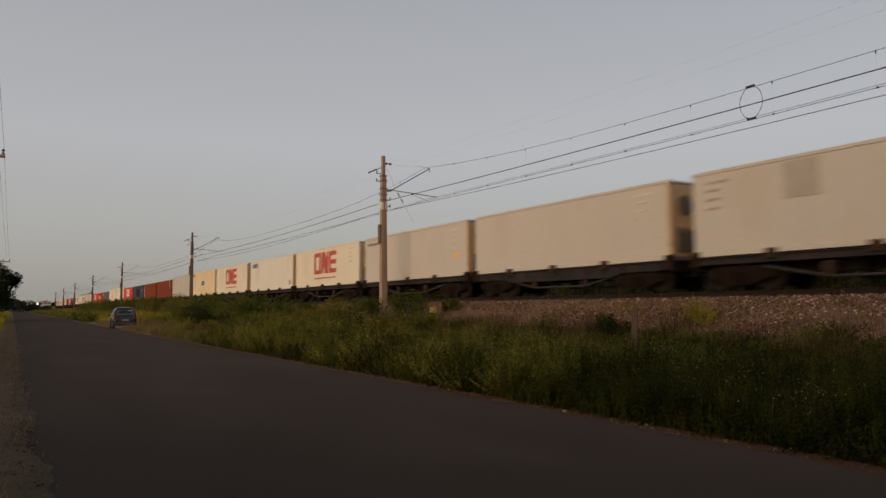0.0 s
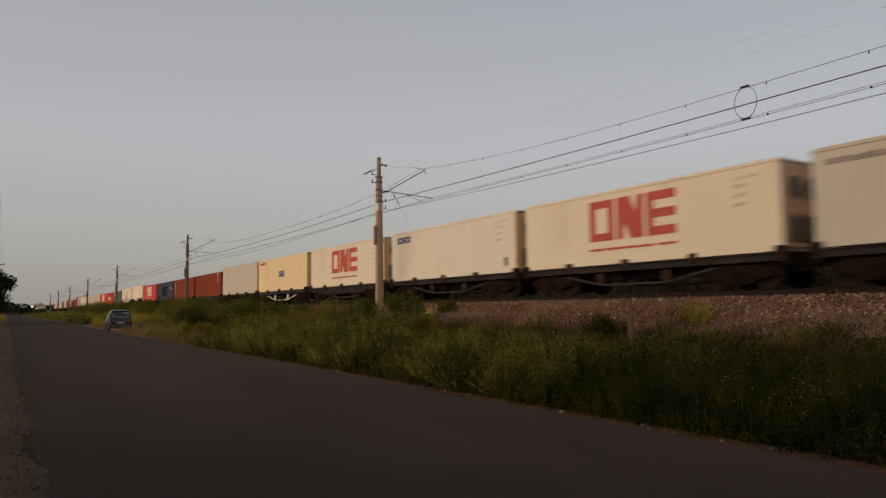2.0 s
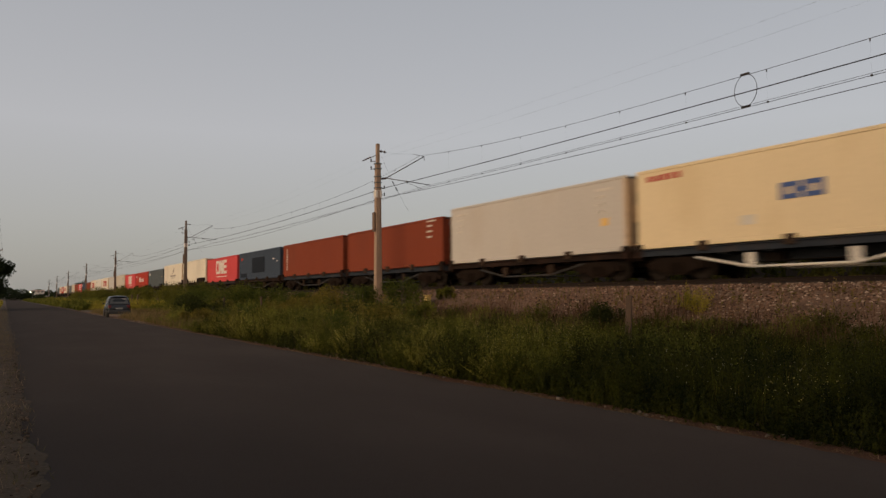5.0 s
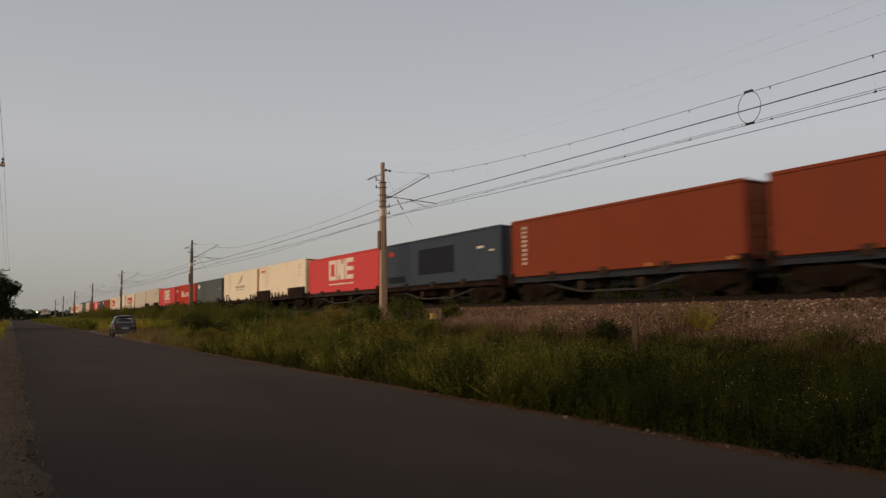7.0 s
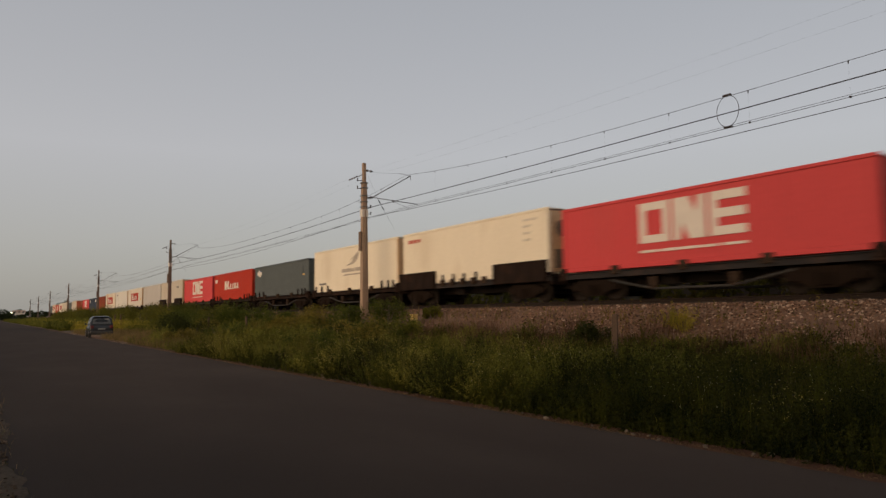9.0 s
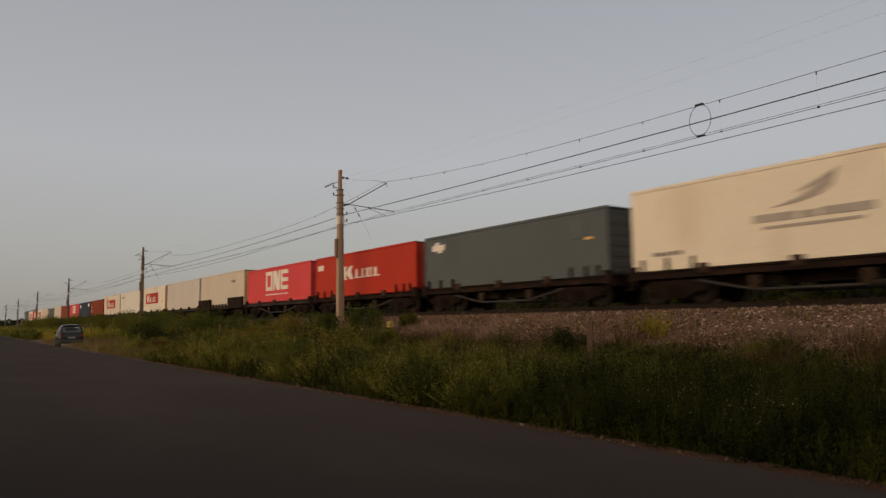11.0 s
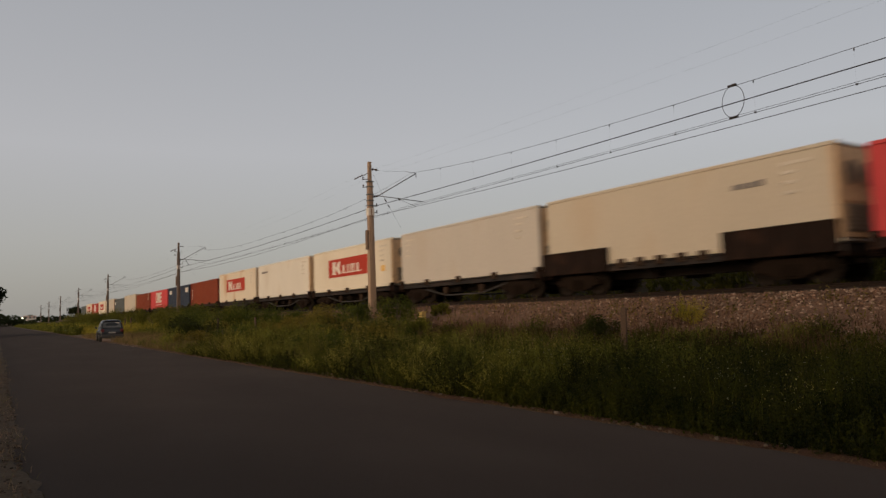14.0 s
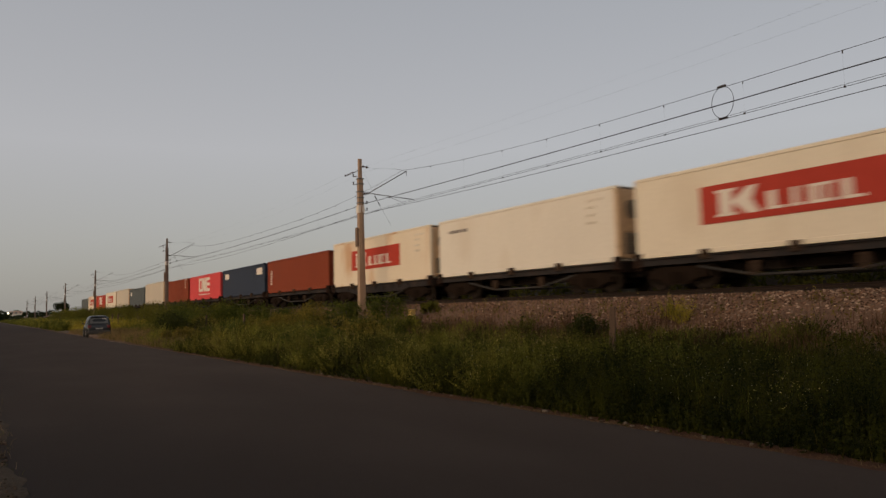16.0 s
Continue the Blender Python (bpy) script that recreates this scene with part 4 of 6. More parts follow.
first = catenary_pole()
first.matrix_basis = pose(POLE_X, POLE_Y[0], 1.86)
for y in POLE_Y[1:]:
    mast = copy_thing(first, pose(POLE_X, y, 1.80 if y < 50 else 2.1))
    if y > 50:      # the further masts: their dark silhouette is put into the concrete colour
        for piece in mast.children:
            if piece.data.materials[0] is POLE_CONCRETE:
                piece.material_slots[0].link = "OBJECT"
                piece.material_slots[0].material = POLE_SILHOUETTE


def span_wire(name, x, z_pole, z_low, label, r=0.011, step=6, power=2):
    bm = bmesh.new()
    pts = []
    for a, b in zip(POLE_Y, POLE_Y[1:]):
        for i in range(step if b != POLE_Y[-1] else step + 1):
            q = i / step
            pts.append((x, a + (b - a) * q, z_low + (z_pole - z_low) * abs(2 * q - 1) ** power))
    wire_path(bm, pts, r)
    return tagged(new(name, mesh_of(bm, name, WIRE)), label, "wire", "wires over the railway")


span_wire("messenger_wire", TRACK_X, 9.87, 8.8, "dark messenger wire over the track", 0.009, 24, 3)
span_wire("contact_wire", TRACK_X - 0.05, 7.86, 7.70, "dark contact wire over the track", 0.009, 10)
span_wire("contact_wire", TRACK_X + 0.06, 7.98, 7.80, "dark twin contact wire over the track", 0.007, 10)
span_wire("feeder_wire", POLE_X + 0.5, 7.78, 7.5, "thick dark feeder cable between the masts", 0.017, 10)
span_wire("earth_wire", POLE_X, 7.08, 6.66, "thin dark earth wire between the masts", 0.010, 10)
for x, z0, z1 in ((POLE_X - 0.3, 9.25, 9.1), (POLE_X + 0.2, 9.1, 8.85)):
    span_wire("line_wire", x, z0 + 0.4, z1, "thin overhead line wire between the mast tops", 0.0013, 10)


def droppers():
    for a, b in zip(POLE_Y[:5], POLE_Y[1:5]):
        n = int((b - a) / 3.1)
        for i in range(1, n):
            y = a + (b - a) * i / n
            q = (y - a) / (b - a)
            bm = bmesh.new()
            zt, zb = 8.8 + 1.07 * abs(2 * q - 1) ** 3, 7.7 + 0.16 * (2 * q - 1) ** 2
            wire_path(bm, [(TRACK_X, y, zt), (TRACK_X, y, zb)], 0.0009)
            bbox(bm, TRACK_X - 0.015, TRACK_X + 0.015, y - 0.015, y + 0.015, zt - 0.09, zt + 0.01, 0.004)
            bbox(bm, TRACK_X - 0.02, TRACK_X + 0.02, y - 0.03, y + 0.03, zb - 0.01, zb + 0.05, 0.004)
            tagged(new("dropper", mesh_of(bm, "dropper", WIRE)), "thin dropper between the wires over the track", "dropper", "droppers of the overhead line")


droppers()


def jumper_ring():
    bm = bmesh.new()
    pts = []
    for i in range(33):
        a = i * math.tau / 32
        pts.append((TRACK_X + 0.08 * math.cos(a), 14.17 - 0.42 * math.sin(a) + 0.05 * math.cos(a), 8.31 + 0.56 * math.cos(a)))
    wire_path(bm, pts, 0.011)
    r = tagged(new("jumper_loop", mesh_of(bm, "jumper_loop", WIRE)), "round wire jumper loop hung between the two wires", "wire loop")
    for z in (8.86, 7.75):
        bm = bmesh.new()
        bbox(bm, TRACK_X - 0.04, TRACK_X + 0.04, 14.01, 14.33, z - 0.03, z + 0.03, 0.01)
        part("clamp", bm, WIRE, r)


jumper_ring()


# ---- the pole line on the other side of the road ----
def utility_pole(at, top):
    p = tagged(new("utility_pole"), "weathered pole with two crossarms beside the road", "pole", "poles along the road")
    p.matrix_basis = at
    bm = bmesh.new()
    tube(bm, (0, 0, -0.6), (0, 0, top), 0.15, 0.10, 12)
    part("post", bm, POLE_WOOD, p, smooth=True)
    for z, w in ((top - 0.15, 1.15), (top - 0.95, 1.0)):
        bm = bmesh.new()
        bbox(bm, -w, w, -0.17, -0.08, z - 0.06, z + 0.06, 0.01)
        part("crossarm", bm, POLE_WOOD, p)
        for x in (-w + 0.08, -0.4, 0.4, w - 0.08):
            bm = bmesh.new()
            insulator(bm, (x, -0.12, z + 0.05), (x, -0.12, z + 0.3), 0.07, 2)
            part("insulator", bm, PORCELAIN, p, smooth=True)
    bm = bmesh.new()
    for s in (-1, 1):
        tube(bm, (s * 0.7, -0.1, top - 0.2), (0, -0.1, top - 0.75), 0.015, sides=6)
    part("brace", bm, DARK_STEEL, p)


for y in (-40.0, 32.0, 103.0, 175.0):
    utility_pole(pose(-1.6, y, 0.2), 7.5)
for x, z in ((-0.5, 7.85), (-2.7, 7.85), (-0.62, 7.1), (-0.95, 5.5)):
    bm = bmesh.new()
    pts = []
    for a in (-40.0, 32.0, 103.0):
        for i in range(13):
            q = i / 12
            pts.append((x, a + 71.5 * q, z - 0.7 * (1 - (2 * q - 1) ** 2)))
    wire_path(bm, pts[:-1], 0.016 if z < 6 else 0.005)
    tagged(new("service_wire", mesh_of(bm, "service_wire", WIRE)), "dark telephone cable along the road" if z < 6 else "thin dark power wire along the road", "wire", "wires along the road")


# ---- small things by the track ----
def fence_post(x, y, h, w):
    p = tagged(new("fence_post"), "old weathered wooden fence post standing in the weeds", "post", "old fence posts")
    p.matrix_basis = pose(x, y, land(x, y), random.uniform(-3, 3), random.uniform(-3, 3), random.uniform(0, 90))
    bm = bmesh.new()
    prev = None
    for z, k in ((-0.3, 1.0), (0.4, 1.0), (h - 0.04, 0.92), (h, 0.8)):
        ring = [bm.verts.new((w * k * sx, w * k * sy, z)) for sx, sy in ((-1, -0.8), (-0.8, -1), (0.8, -1), (1, -0.8), (1, 0.8), (0.8, 1), (-0.8, 1), (-1, 0.8))]
        if prev:
            for i in range(8):
                bm.faces.new((prev[i], prev[(i + 1) % 8], ring[(i + 1) % 8], ring[i]))
        prev = ring
    bm.faces.new(prev)
    part("stake", bm, POST_WOOD, p)


for x, y, h, w in ((12.2, 11.55, 1.35, 0.07), (12.0, 38.2, 1.4, 0.05), (12.0, 46.1, 1.4, 0.05), (11.8, 80.0, 1.7, 0.06), (11.8, 83.5, 1.7, 0.06), (12.0, 57.0, 1.2, 0.05)):
    fence_post(x, y, h, w)


def yellow_marker():
    p = tagged(new("track_marker"), "small faded yellow box on a short post beside the ballast", "marker")
    p.matrix_basis = pose(17.0, 28.7, land(17.0, 28.7), 0, 0, 20)
    bm = bmesh.new()
    bbox(bm, -0.04, 0.04, -0.04, 0.04, -0.3, 0.35, 0.008)
    part("post", bm, DARK_STEEL, p)
    bm = bmesh.new()
    bbox(bm, -0.17, 0.17, -0.1, 0.1, 0.2, 0.62, 0.02)
    bbox(bm, -0.19, 0.19, -0.12, 0.12, 0.62, 0.66, 0.012)
    part("box", bm, YELLOW, p)


yellow_marker()


def dead_stalk(x, y, h, lean, seed):
    """A thin dry stalk with a few bare side twigs."""
    g = random.Random(seed)
    p = tagged(new("dead_stalk"), "thin dry bare stalk leaning on the ballast bank", "dead plant", "dry stalks on the ballast")
    p.matrix_basis = pose(x, y, land(x, y) + 0.1)
    bm = bmesh.new()
    pts = [(lean * h * q ** 1.6, 0.06 * math.sin(3 * q), h * q) for q in (0, 0.25, 0.5, 0.75, 1.0)]
    wire_path(bm, [(a, b, c - 0.12 * (c == 0)) for a, b, c in pts], 0.009)
    part("stem", bm, POST_WOOD, p)
    for a, b, c in pts[2:4]:
        bm = bmesh.new()
        wire_path(bm, [(a, b, c), (a + g.uniform(-0.2, 0.2), b + g.uniform(-0.2, 0.2), c + 0.25)], 0.006)
        part("twig", bm, POST_WOOD, p)


for i, (x, y, h, lean) in enumerate(((17.5, 26.9, 1.0, -0.35), (17.2, 26.2, 0.8, 0.3), (17.4, 24.6, 0.7, -0.2), (16.9, 12.6, 0.8, 0.25), (17.1, 9.4, 0.7, -0.3))):
    dead_stalk(x, y, h, lean, 40 + i)


def edge_stone(x, y, r, seed):
    g = random.Random(seed)
    bm = bmesh.new()
    bmesh.ops.create_icosphere(bm, subdivisions=1, radius=r)
    for v in bm.verts:
        v.co *= g.uniform(0.75, 1.2)
        v.co.z *= 0.6
    ob = tagged(new("stone", mesh_of(bm, "stone", EDGE_STONE)), "small pale stone lying at the road edge", "stone", "stones at the road edge")
    ob.matrix_basis = pose(x, y, 0.01 + r * 0.3, 0, 0, g.uniform(0, 360))


EDGE_STONE = mat("edge_stone", (0.115, 0.09, 0.07), 0.9, vary=0.25, scale=20, random_value=0.3)
for i, (x, y) in enumerate(((7.12, 6.2), (7.16, 6.6), (7.08, 8.1), (7.14, 10.7), (7.1, 11.4), (7.2, 13.6), (7.12, 16.0), (7.18, 16.6), (7.1, 19.9), (7.2, 20.3), (7.15, 22.5), (7.1, 26.0), (7.22, 4.6), (7.15, 31.0))):
    edge_stone(x, y, 0.03 + 0.025 * ((i * 7) % 5) / 5, 60 + i)
scatter = random.Random(77)
for i in range(46):
    edge_stone(7.12 + scatter.gauss(0, 0.09), 3.5 + 30 * scatter.random() ** 1.3, scatter.uniform(0.012, 0.034), 90 + i)


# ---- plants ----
# near weeds carry shade in their leaf colour, those further along evening light
SHADED_WEED = leaf_mat("shaded_weed_leaf", (0.008, 0.013, 0.0025), (0.072, 0.078, 0.010))
LIT_WEED = leaf_mat("lit_olive_leaf", (0.070, 0.076, 0.014), (0.27, 0.24, 0.044))
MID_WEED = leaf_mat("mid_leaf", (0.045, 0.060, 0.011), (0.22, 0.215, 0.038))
GREEN_BLADE = leaf_mat("green_blade", (0.05, 0.065, 0.009), (0.22, 0.205, 0.03))
GRASS = leaf_mat("grass_blade", (0.05, 0.052, 0.009), (0.18, 0.14, 0.035))
DRY = leaf_mat("dry_grass", (0.14, 0.10, 0.05), (0.30, 0.22, 0.12))
CLOD = mat("clod", (0.088, 0.064, 0.048), 0.95, vary=0.3, scale=8, island=0.75, spec=0.15)
VERGE_DRY = leaf_mat("verge_dry", (0.12, 0.088, 0.055), (0.30, 0.22, 0.14))
VERGE_GREEN = leaf_mat("verge_green", (0.045, 0.045, 0.016), (0.14, 0.125, 0.045))
STRAW = leaf_mat("straw", (0.11, 0.085, 0.035), (0.25, 0.18, 0.085))
DEAD = leaf_mat("dead_stalk", (0.045, 0.026, 0.016), (0.15, 0.09, 0.052))
BUSH = leaf_mat("bush_leaf", (0.055, 0.066, 0.011), (0.20, 0.19, 0.03))
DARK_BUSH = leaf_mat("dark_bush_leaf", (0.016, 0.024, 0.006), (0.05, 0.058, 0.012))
GREEN_BUSH = leaf_mat("green_bush_leaf", (0.026, 0.040, 0.007), (0.13, 0.15, 0.024))
OLIVE_BUSH = leaf_mat("olive_bush_leaf", (0.085, 0.075, 0.014), (0.27, 0.21, 0.04))
YELLOWISH = leaf_mat("yellow_green_leaf", (0.15, 0.145, 0.018), (0.40, 0.33, 0.05))
PALE_FLOWER = mat("flower_pale", (0.60, 0.56, 0.36), 0.7, vary=0.2)
FLOWER = mat("flower_yellow", (0.66, 0.55, 0.16), 0.7, vary=0.2)
BARK = mat("bark", (0.09, 0.07, 0.05), 0.95, vary=0.3, scale=4, bump=0.4)
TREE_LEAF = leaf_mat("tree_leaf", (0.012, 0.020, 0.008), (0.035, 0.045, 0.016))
gen = np.random.default_rng(7)


def land_many(x, y):
    base = np.interp(x, [p[0] for p in PROFILE], [p[1] for p in PROFILE])
    bank = np.interp(x, [16.7, 17.6, 18.35], [0.78, 1.28, 1.66])
    return np.where((x > 16.7) & (x < 18.5), bank, base)


def blades(foot, height, width, lean, seed):
    """Bent grass blades: three triangles each, at the feet given."""
    g = np.random.default_rng(seed)
    n = len(foot)
    a, b = g.uniform(0, math.tau, n), g.uniform(0, math.tau, n)
    side = np.stack([np.cos(a), np.sin(a), 0 * a], 1) * width[:, None] * 0.5
    tip = np.stack([np.cos(b), np.sin(b), 0 * b], 1) * (lean * height)[:, None]
    up = np.zeros((n, 3))
    up[:, 2] = height
    v = np.stack([foot - side, foot + side, foot + up * 0.55 + tip * 0.3 - side * 0.7, foot + up * 0.55 + tip * 0.3 + side * 0.7, foot + up + tip], 1)
    base = np.arange(n)[:, None, None] * 5
    f = base + np.array([[0, 1, 3], [0, 3, 2], [2, 3, 4]])[None]
    return v.reshape(-1, 3), f.reshape(-1, 3)


def leaves(centre, size, seed, flat=0.5):
    """Small pointed leaves, two triangles each, turned at random about the centres given."""
    g = np.random.default_rng(seed)
    n = len(centre)
    d = g.normal(size=(n, 3))
    d[:, 2] = d[:, 2] * flat + 0.15
    d /= np.linalg.norm(d, axis=1)[:, None]
    e = np.cross(d, g.normal(size=(n, 3)))
    e /= np.linalg.norm(e, axis=1)[:, None] + 1e-6
    s = size[:, None]
    v = np.stack([centre - d * s, centre + e * s * 0.34, centre + d * s, centre - e * s * 0.34], 1)
    base = np.arange(n)[:, None, None] * 4
    f = base + np.array([[0, 1, 2], [0, 2, 3]])[None]
    return v.reshape(-1, 3), f.reshape(-1, 3)


def weeds(name, x, y, h, per, leaf, seed, material, label, category="weeds", lean=None, low=0.08):
    """Upright leafy weeds: a bent stem each and leaves all the way up, joined as one mesh."""
    g = np.random.default_rng(seed)
    n = len(x)
    foot = np.stack([x, y, land_many(x, y) - 0.03], 1)
    if lean is None:
        lean = g.normal(0, 0.13, (n, 2))
    side = np.stack([-lean[:, 1], lean[:, 0], 0 * h], 1)
    side = side / (np.linalg.norm(side, axis=1)[:, None] + 1e-6) * 0.006
    tip = foot + np.concatenate([lean * h[:, None], h[:, None]], 1)
    sv = np.stack([foot - side, foot + side, tip], 1).reshape(-1, 3)
    sf = np.arange(n * 3).reshape(-1, 3)
    q = g.uniform(low, 1.0, (n, per))
    spread = 0.14 * h[:, None] * (1.15 - q)
    ang = g.uniform(0, math.tau, (n, per))
    c = np.empty((n, per, 3))
    c[..., 0] = x[:, None] + lean[:, :1] * q * h[:, None] + np.cos(ang) * spread
    c[..., 1] = y[:, None] + lean[:, 1:] * q * h[:, None] + np.sin(ang) * spread
    c[..., 2] = foot[:, 2:3] + q * h[:, None]
    sz = leaf * g.uniform(0.6, 1.3, (n, per)) * (1.25 - 0.6 * q)
    lv, lf = leaves(c.reshape(-1, 3), sz.ravel(), seed + 2, 1.1)
    raw_mesh(name, np.concatenate([sv, lv]), np.concatenate([sf, lf + len(sv)]), material, "stuff", label, category)
    return foot, h, lean


def clumps(cx, cy, ch, cr, stems, seed):
    """Bushy weeds: stems that fan out from each clump's foot. Gives each stem's foot, height and lean."""
    g = np.random.default_rng(seed)
    n = len(cx)
    a, q = g.uniform(0, math.tau, (n, stems)), np.sqrt(g.random((n, stems)))
    h = ch[:, None] * (1.05 - 0.45 * q ** 2) * g.uniform(0.75, 1.15, (n, stems))
    reach = cr[:, None] * q
    x = cx[:, None] + 0.35 * reach * np.cos(a)
    y = cy[:, None] + 0.35 * reach * np.sin(a)
    lean = np.stack([0.75 * reach * np.cos(a) / h, 0.75 * reach * np.sin(a) / h], -1)
    return x.ravel(), y.ravel(), h.ravel(), lean.reshape(-1, 2)


def patchy(x, y, k, seed):
    """Clumps: a number from 0 to 1 that drifts over the ground."""
    return np.array([0.5 + 0.5 * noise.noise((a * k, b * k, seed)) for a, b in zip(x, y)])


def verge_plants():
    # close by: low growth, then bushy clumps of uneven height with dark gaps between them; the near shade is in the
    # leaf colour
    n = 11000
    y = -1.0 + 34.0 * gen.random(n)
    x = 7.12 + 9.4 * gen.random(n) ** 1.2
    weeds("weeds", x, y, gen.uniform(0.12, 0.4, n) * np.interp(x, [7.2, 14, 16.5], [1.0, 0.9, 0.6]), 16, 0.036, 21, SHADED_WEED, "low dark green weeds between the clumps, shade put into their colour")
    for k, (n, mat_, seed, label) in enumerate(((330, SHADED_WEED, 25, "bushy dark green roadside weeds with small leaves, shade put into their colour"), (170, LIT_WEED, 28, "bushy olive-green weeds with small pale flowers"))):
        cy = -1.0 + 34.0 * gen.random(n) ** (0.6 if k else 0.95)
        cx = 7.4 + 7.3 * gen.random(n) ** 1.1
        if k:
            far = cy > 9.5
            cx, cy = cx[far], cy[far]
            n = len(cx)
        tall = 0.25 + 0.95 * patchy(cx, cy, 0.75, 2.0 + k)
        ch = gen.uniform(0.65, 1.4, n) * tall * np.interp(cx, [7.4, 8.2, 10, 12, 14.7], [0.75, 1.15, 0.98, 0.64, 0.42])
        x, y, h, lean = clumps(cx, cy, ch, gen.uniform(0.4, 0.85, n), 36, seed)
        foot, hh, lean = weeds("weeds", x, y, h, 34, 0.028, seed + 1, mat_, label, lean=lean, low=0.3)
        pick = np.repeat(gen.random(n) < (0.4 if k else 0.2), 36)
        f, kk, l = foot[pick], hh[pick], lean[pick]
        m = len(f)
        c = np.repeat(f, 3, 0)
        c[:, 2] += np.repeat(kk, 3) * gen.uniform(0.85, 1.08, m * 3)
        c[:, :2] += np.repeat(l * kk[:, None], 3, 0) + gen.normal(0, 0.03, (m * 3, 2))
        fv, ff = leaves(c, gen.uniform(0.005, 0.012, m * 3), 33 + k, 1.0)
        raw_mesh("weed_flowers", fv, ff, FLOWER, "stuff", "tiny pale yellow flowers on the roadside weeds", "flowers")
    # a dense fringe at the road's edge
    n = 6500
    y = -1.0 + 15.0 * gen.random(n)
    x = 7.24 + 1.5 * gen.random(n) ** 1.3
    weeds("weeds", x, y, gen.uniform(0.12, 0.5, n) * np.interp(x, [7.16, 7.5, 8.5], [0.45, 0.9, 1.1]), 16, 0.03, 35, SHADED_WEED, "low dark green weeds along the road edge, shade put into their colour")
    # medium green clumps further along the bank, evening light put into their paler leaves
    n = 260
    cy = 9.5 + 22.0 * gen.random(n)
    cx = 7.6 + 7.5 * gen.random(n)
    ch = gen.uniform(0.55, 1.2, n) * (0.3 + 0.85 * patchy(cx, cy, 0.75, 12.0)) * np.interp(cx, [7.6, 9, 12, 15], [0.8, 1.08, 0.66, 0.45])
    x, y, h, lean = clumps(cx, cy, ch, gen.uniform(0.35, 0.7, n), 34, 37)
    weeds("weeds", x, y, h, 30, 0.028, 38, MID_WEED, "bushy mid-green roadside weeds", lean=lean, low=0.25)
    # taller clumps of uneven height along the foot of the ballast
    for k, (n, mat_) in enumerate(((70, SHADED_WEED), (60, MID_WEED))):
        cy = 1.5 + 30.0 * gen.random(n) if not k else 9.0 + 23.0 * gen.random(n)
        cx = 12.6 + 3.9 * gen.random(n)
        ch = gen.uniform(0.25, 0.95, n) * (0.3 + 0.95 * patchy(cx, cy, 0.45, 31.0 + k))
        x, y, h, lean = clumps(cx, cy, ch, gen.uniform(0.35, 0.8, n), 34, 101 + 2 * k)
        weeds("weeds", x, y, h, 30, 0.03, 102 + 2 * k, mat_, "uneven leafy weeds at the foot of the ballast bank", lean=lean, low=0.2)
    # upright green stalks standing through all of it
    n = 30000
    y = -1.0 + 42.0 * gen.random(n) ** 1.15
    x = 7.3 + 8.9 * gen.random(n)
    p = patchy(x, y, 0.7, 15.0)
    keep = (gen.random(n) < np.clip(3.0 * (p - 0.42), 0.05, 1)) & (gen.random(n) < np.interp(y, [0, 5, 11], [0.1, 0.2, 0.7]))
    x, y, p = x[keep], y[keep], p[keep]
    n = len(x)
    foot = np.stack([x, y, land_many(x, y) - 0.02], 1)
    h = gen.uniform(0.3, 1.05, n) * (0.5 + 0.6 * p) * np.interp(x, [7.3, 8.0, 11, 14, 16.2], [0.45, 0.9, 0.85, 0.55, 0.45])
    v, f = blades(foot, h, gen.uniform(0.005, 0.012, n) * np.interp(y, [8, 40], [1.0, 1.8]), gen.uniform(0.05, 0.4, n), 53)
    raw_mesh("tall_grass", v, f, GREEN_BLADE, "stuff", "tall upright green grass among the weeds", "grass")
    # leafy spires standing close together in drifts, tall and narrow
    for k, (n, mat_, y0, y1) in enumerate(((5200, SHADED_WEED, 0.5, 15.0), (4200, MID_WEED, 8.0, 30.0))):
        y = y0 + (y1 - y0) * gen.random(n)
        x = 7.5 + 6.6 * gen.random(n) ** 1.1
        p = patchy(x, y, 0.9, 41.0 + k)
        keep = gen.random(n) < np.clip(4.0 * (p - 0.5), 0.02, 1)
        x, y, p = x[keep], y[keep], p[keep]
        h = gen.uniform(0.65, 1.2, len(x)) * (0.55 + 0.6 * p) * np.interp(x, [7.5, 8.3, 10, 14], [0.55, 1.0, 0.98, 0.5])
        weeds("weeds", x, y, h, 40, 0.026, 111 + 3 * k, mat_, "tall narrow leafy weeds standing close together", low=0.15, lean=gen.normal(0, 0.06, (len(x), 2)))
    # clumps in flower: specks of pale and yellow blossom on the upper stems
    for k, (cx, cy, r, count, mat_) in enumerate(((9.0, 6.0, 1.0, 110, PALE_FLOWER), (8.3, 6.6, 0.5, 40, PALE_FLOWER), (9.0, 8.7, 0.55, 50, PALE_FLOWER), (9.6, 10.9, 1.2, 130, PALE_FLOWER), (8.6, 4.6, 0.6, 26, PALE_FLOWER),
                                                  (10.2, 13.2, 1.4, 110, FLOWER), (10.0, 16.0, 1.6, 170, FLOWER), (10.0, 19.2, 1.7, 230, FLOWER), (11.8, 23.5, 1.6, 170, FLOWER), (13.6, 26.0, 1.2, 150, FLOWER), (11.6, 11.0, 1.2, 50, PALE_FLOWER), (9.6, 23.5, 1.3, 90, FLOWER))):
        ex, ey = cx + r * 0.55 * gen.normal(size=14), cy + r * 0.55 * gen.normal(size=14)
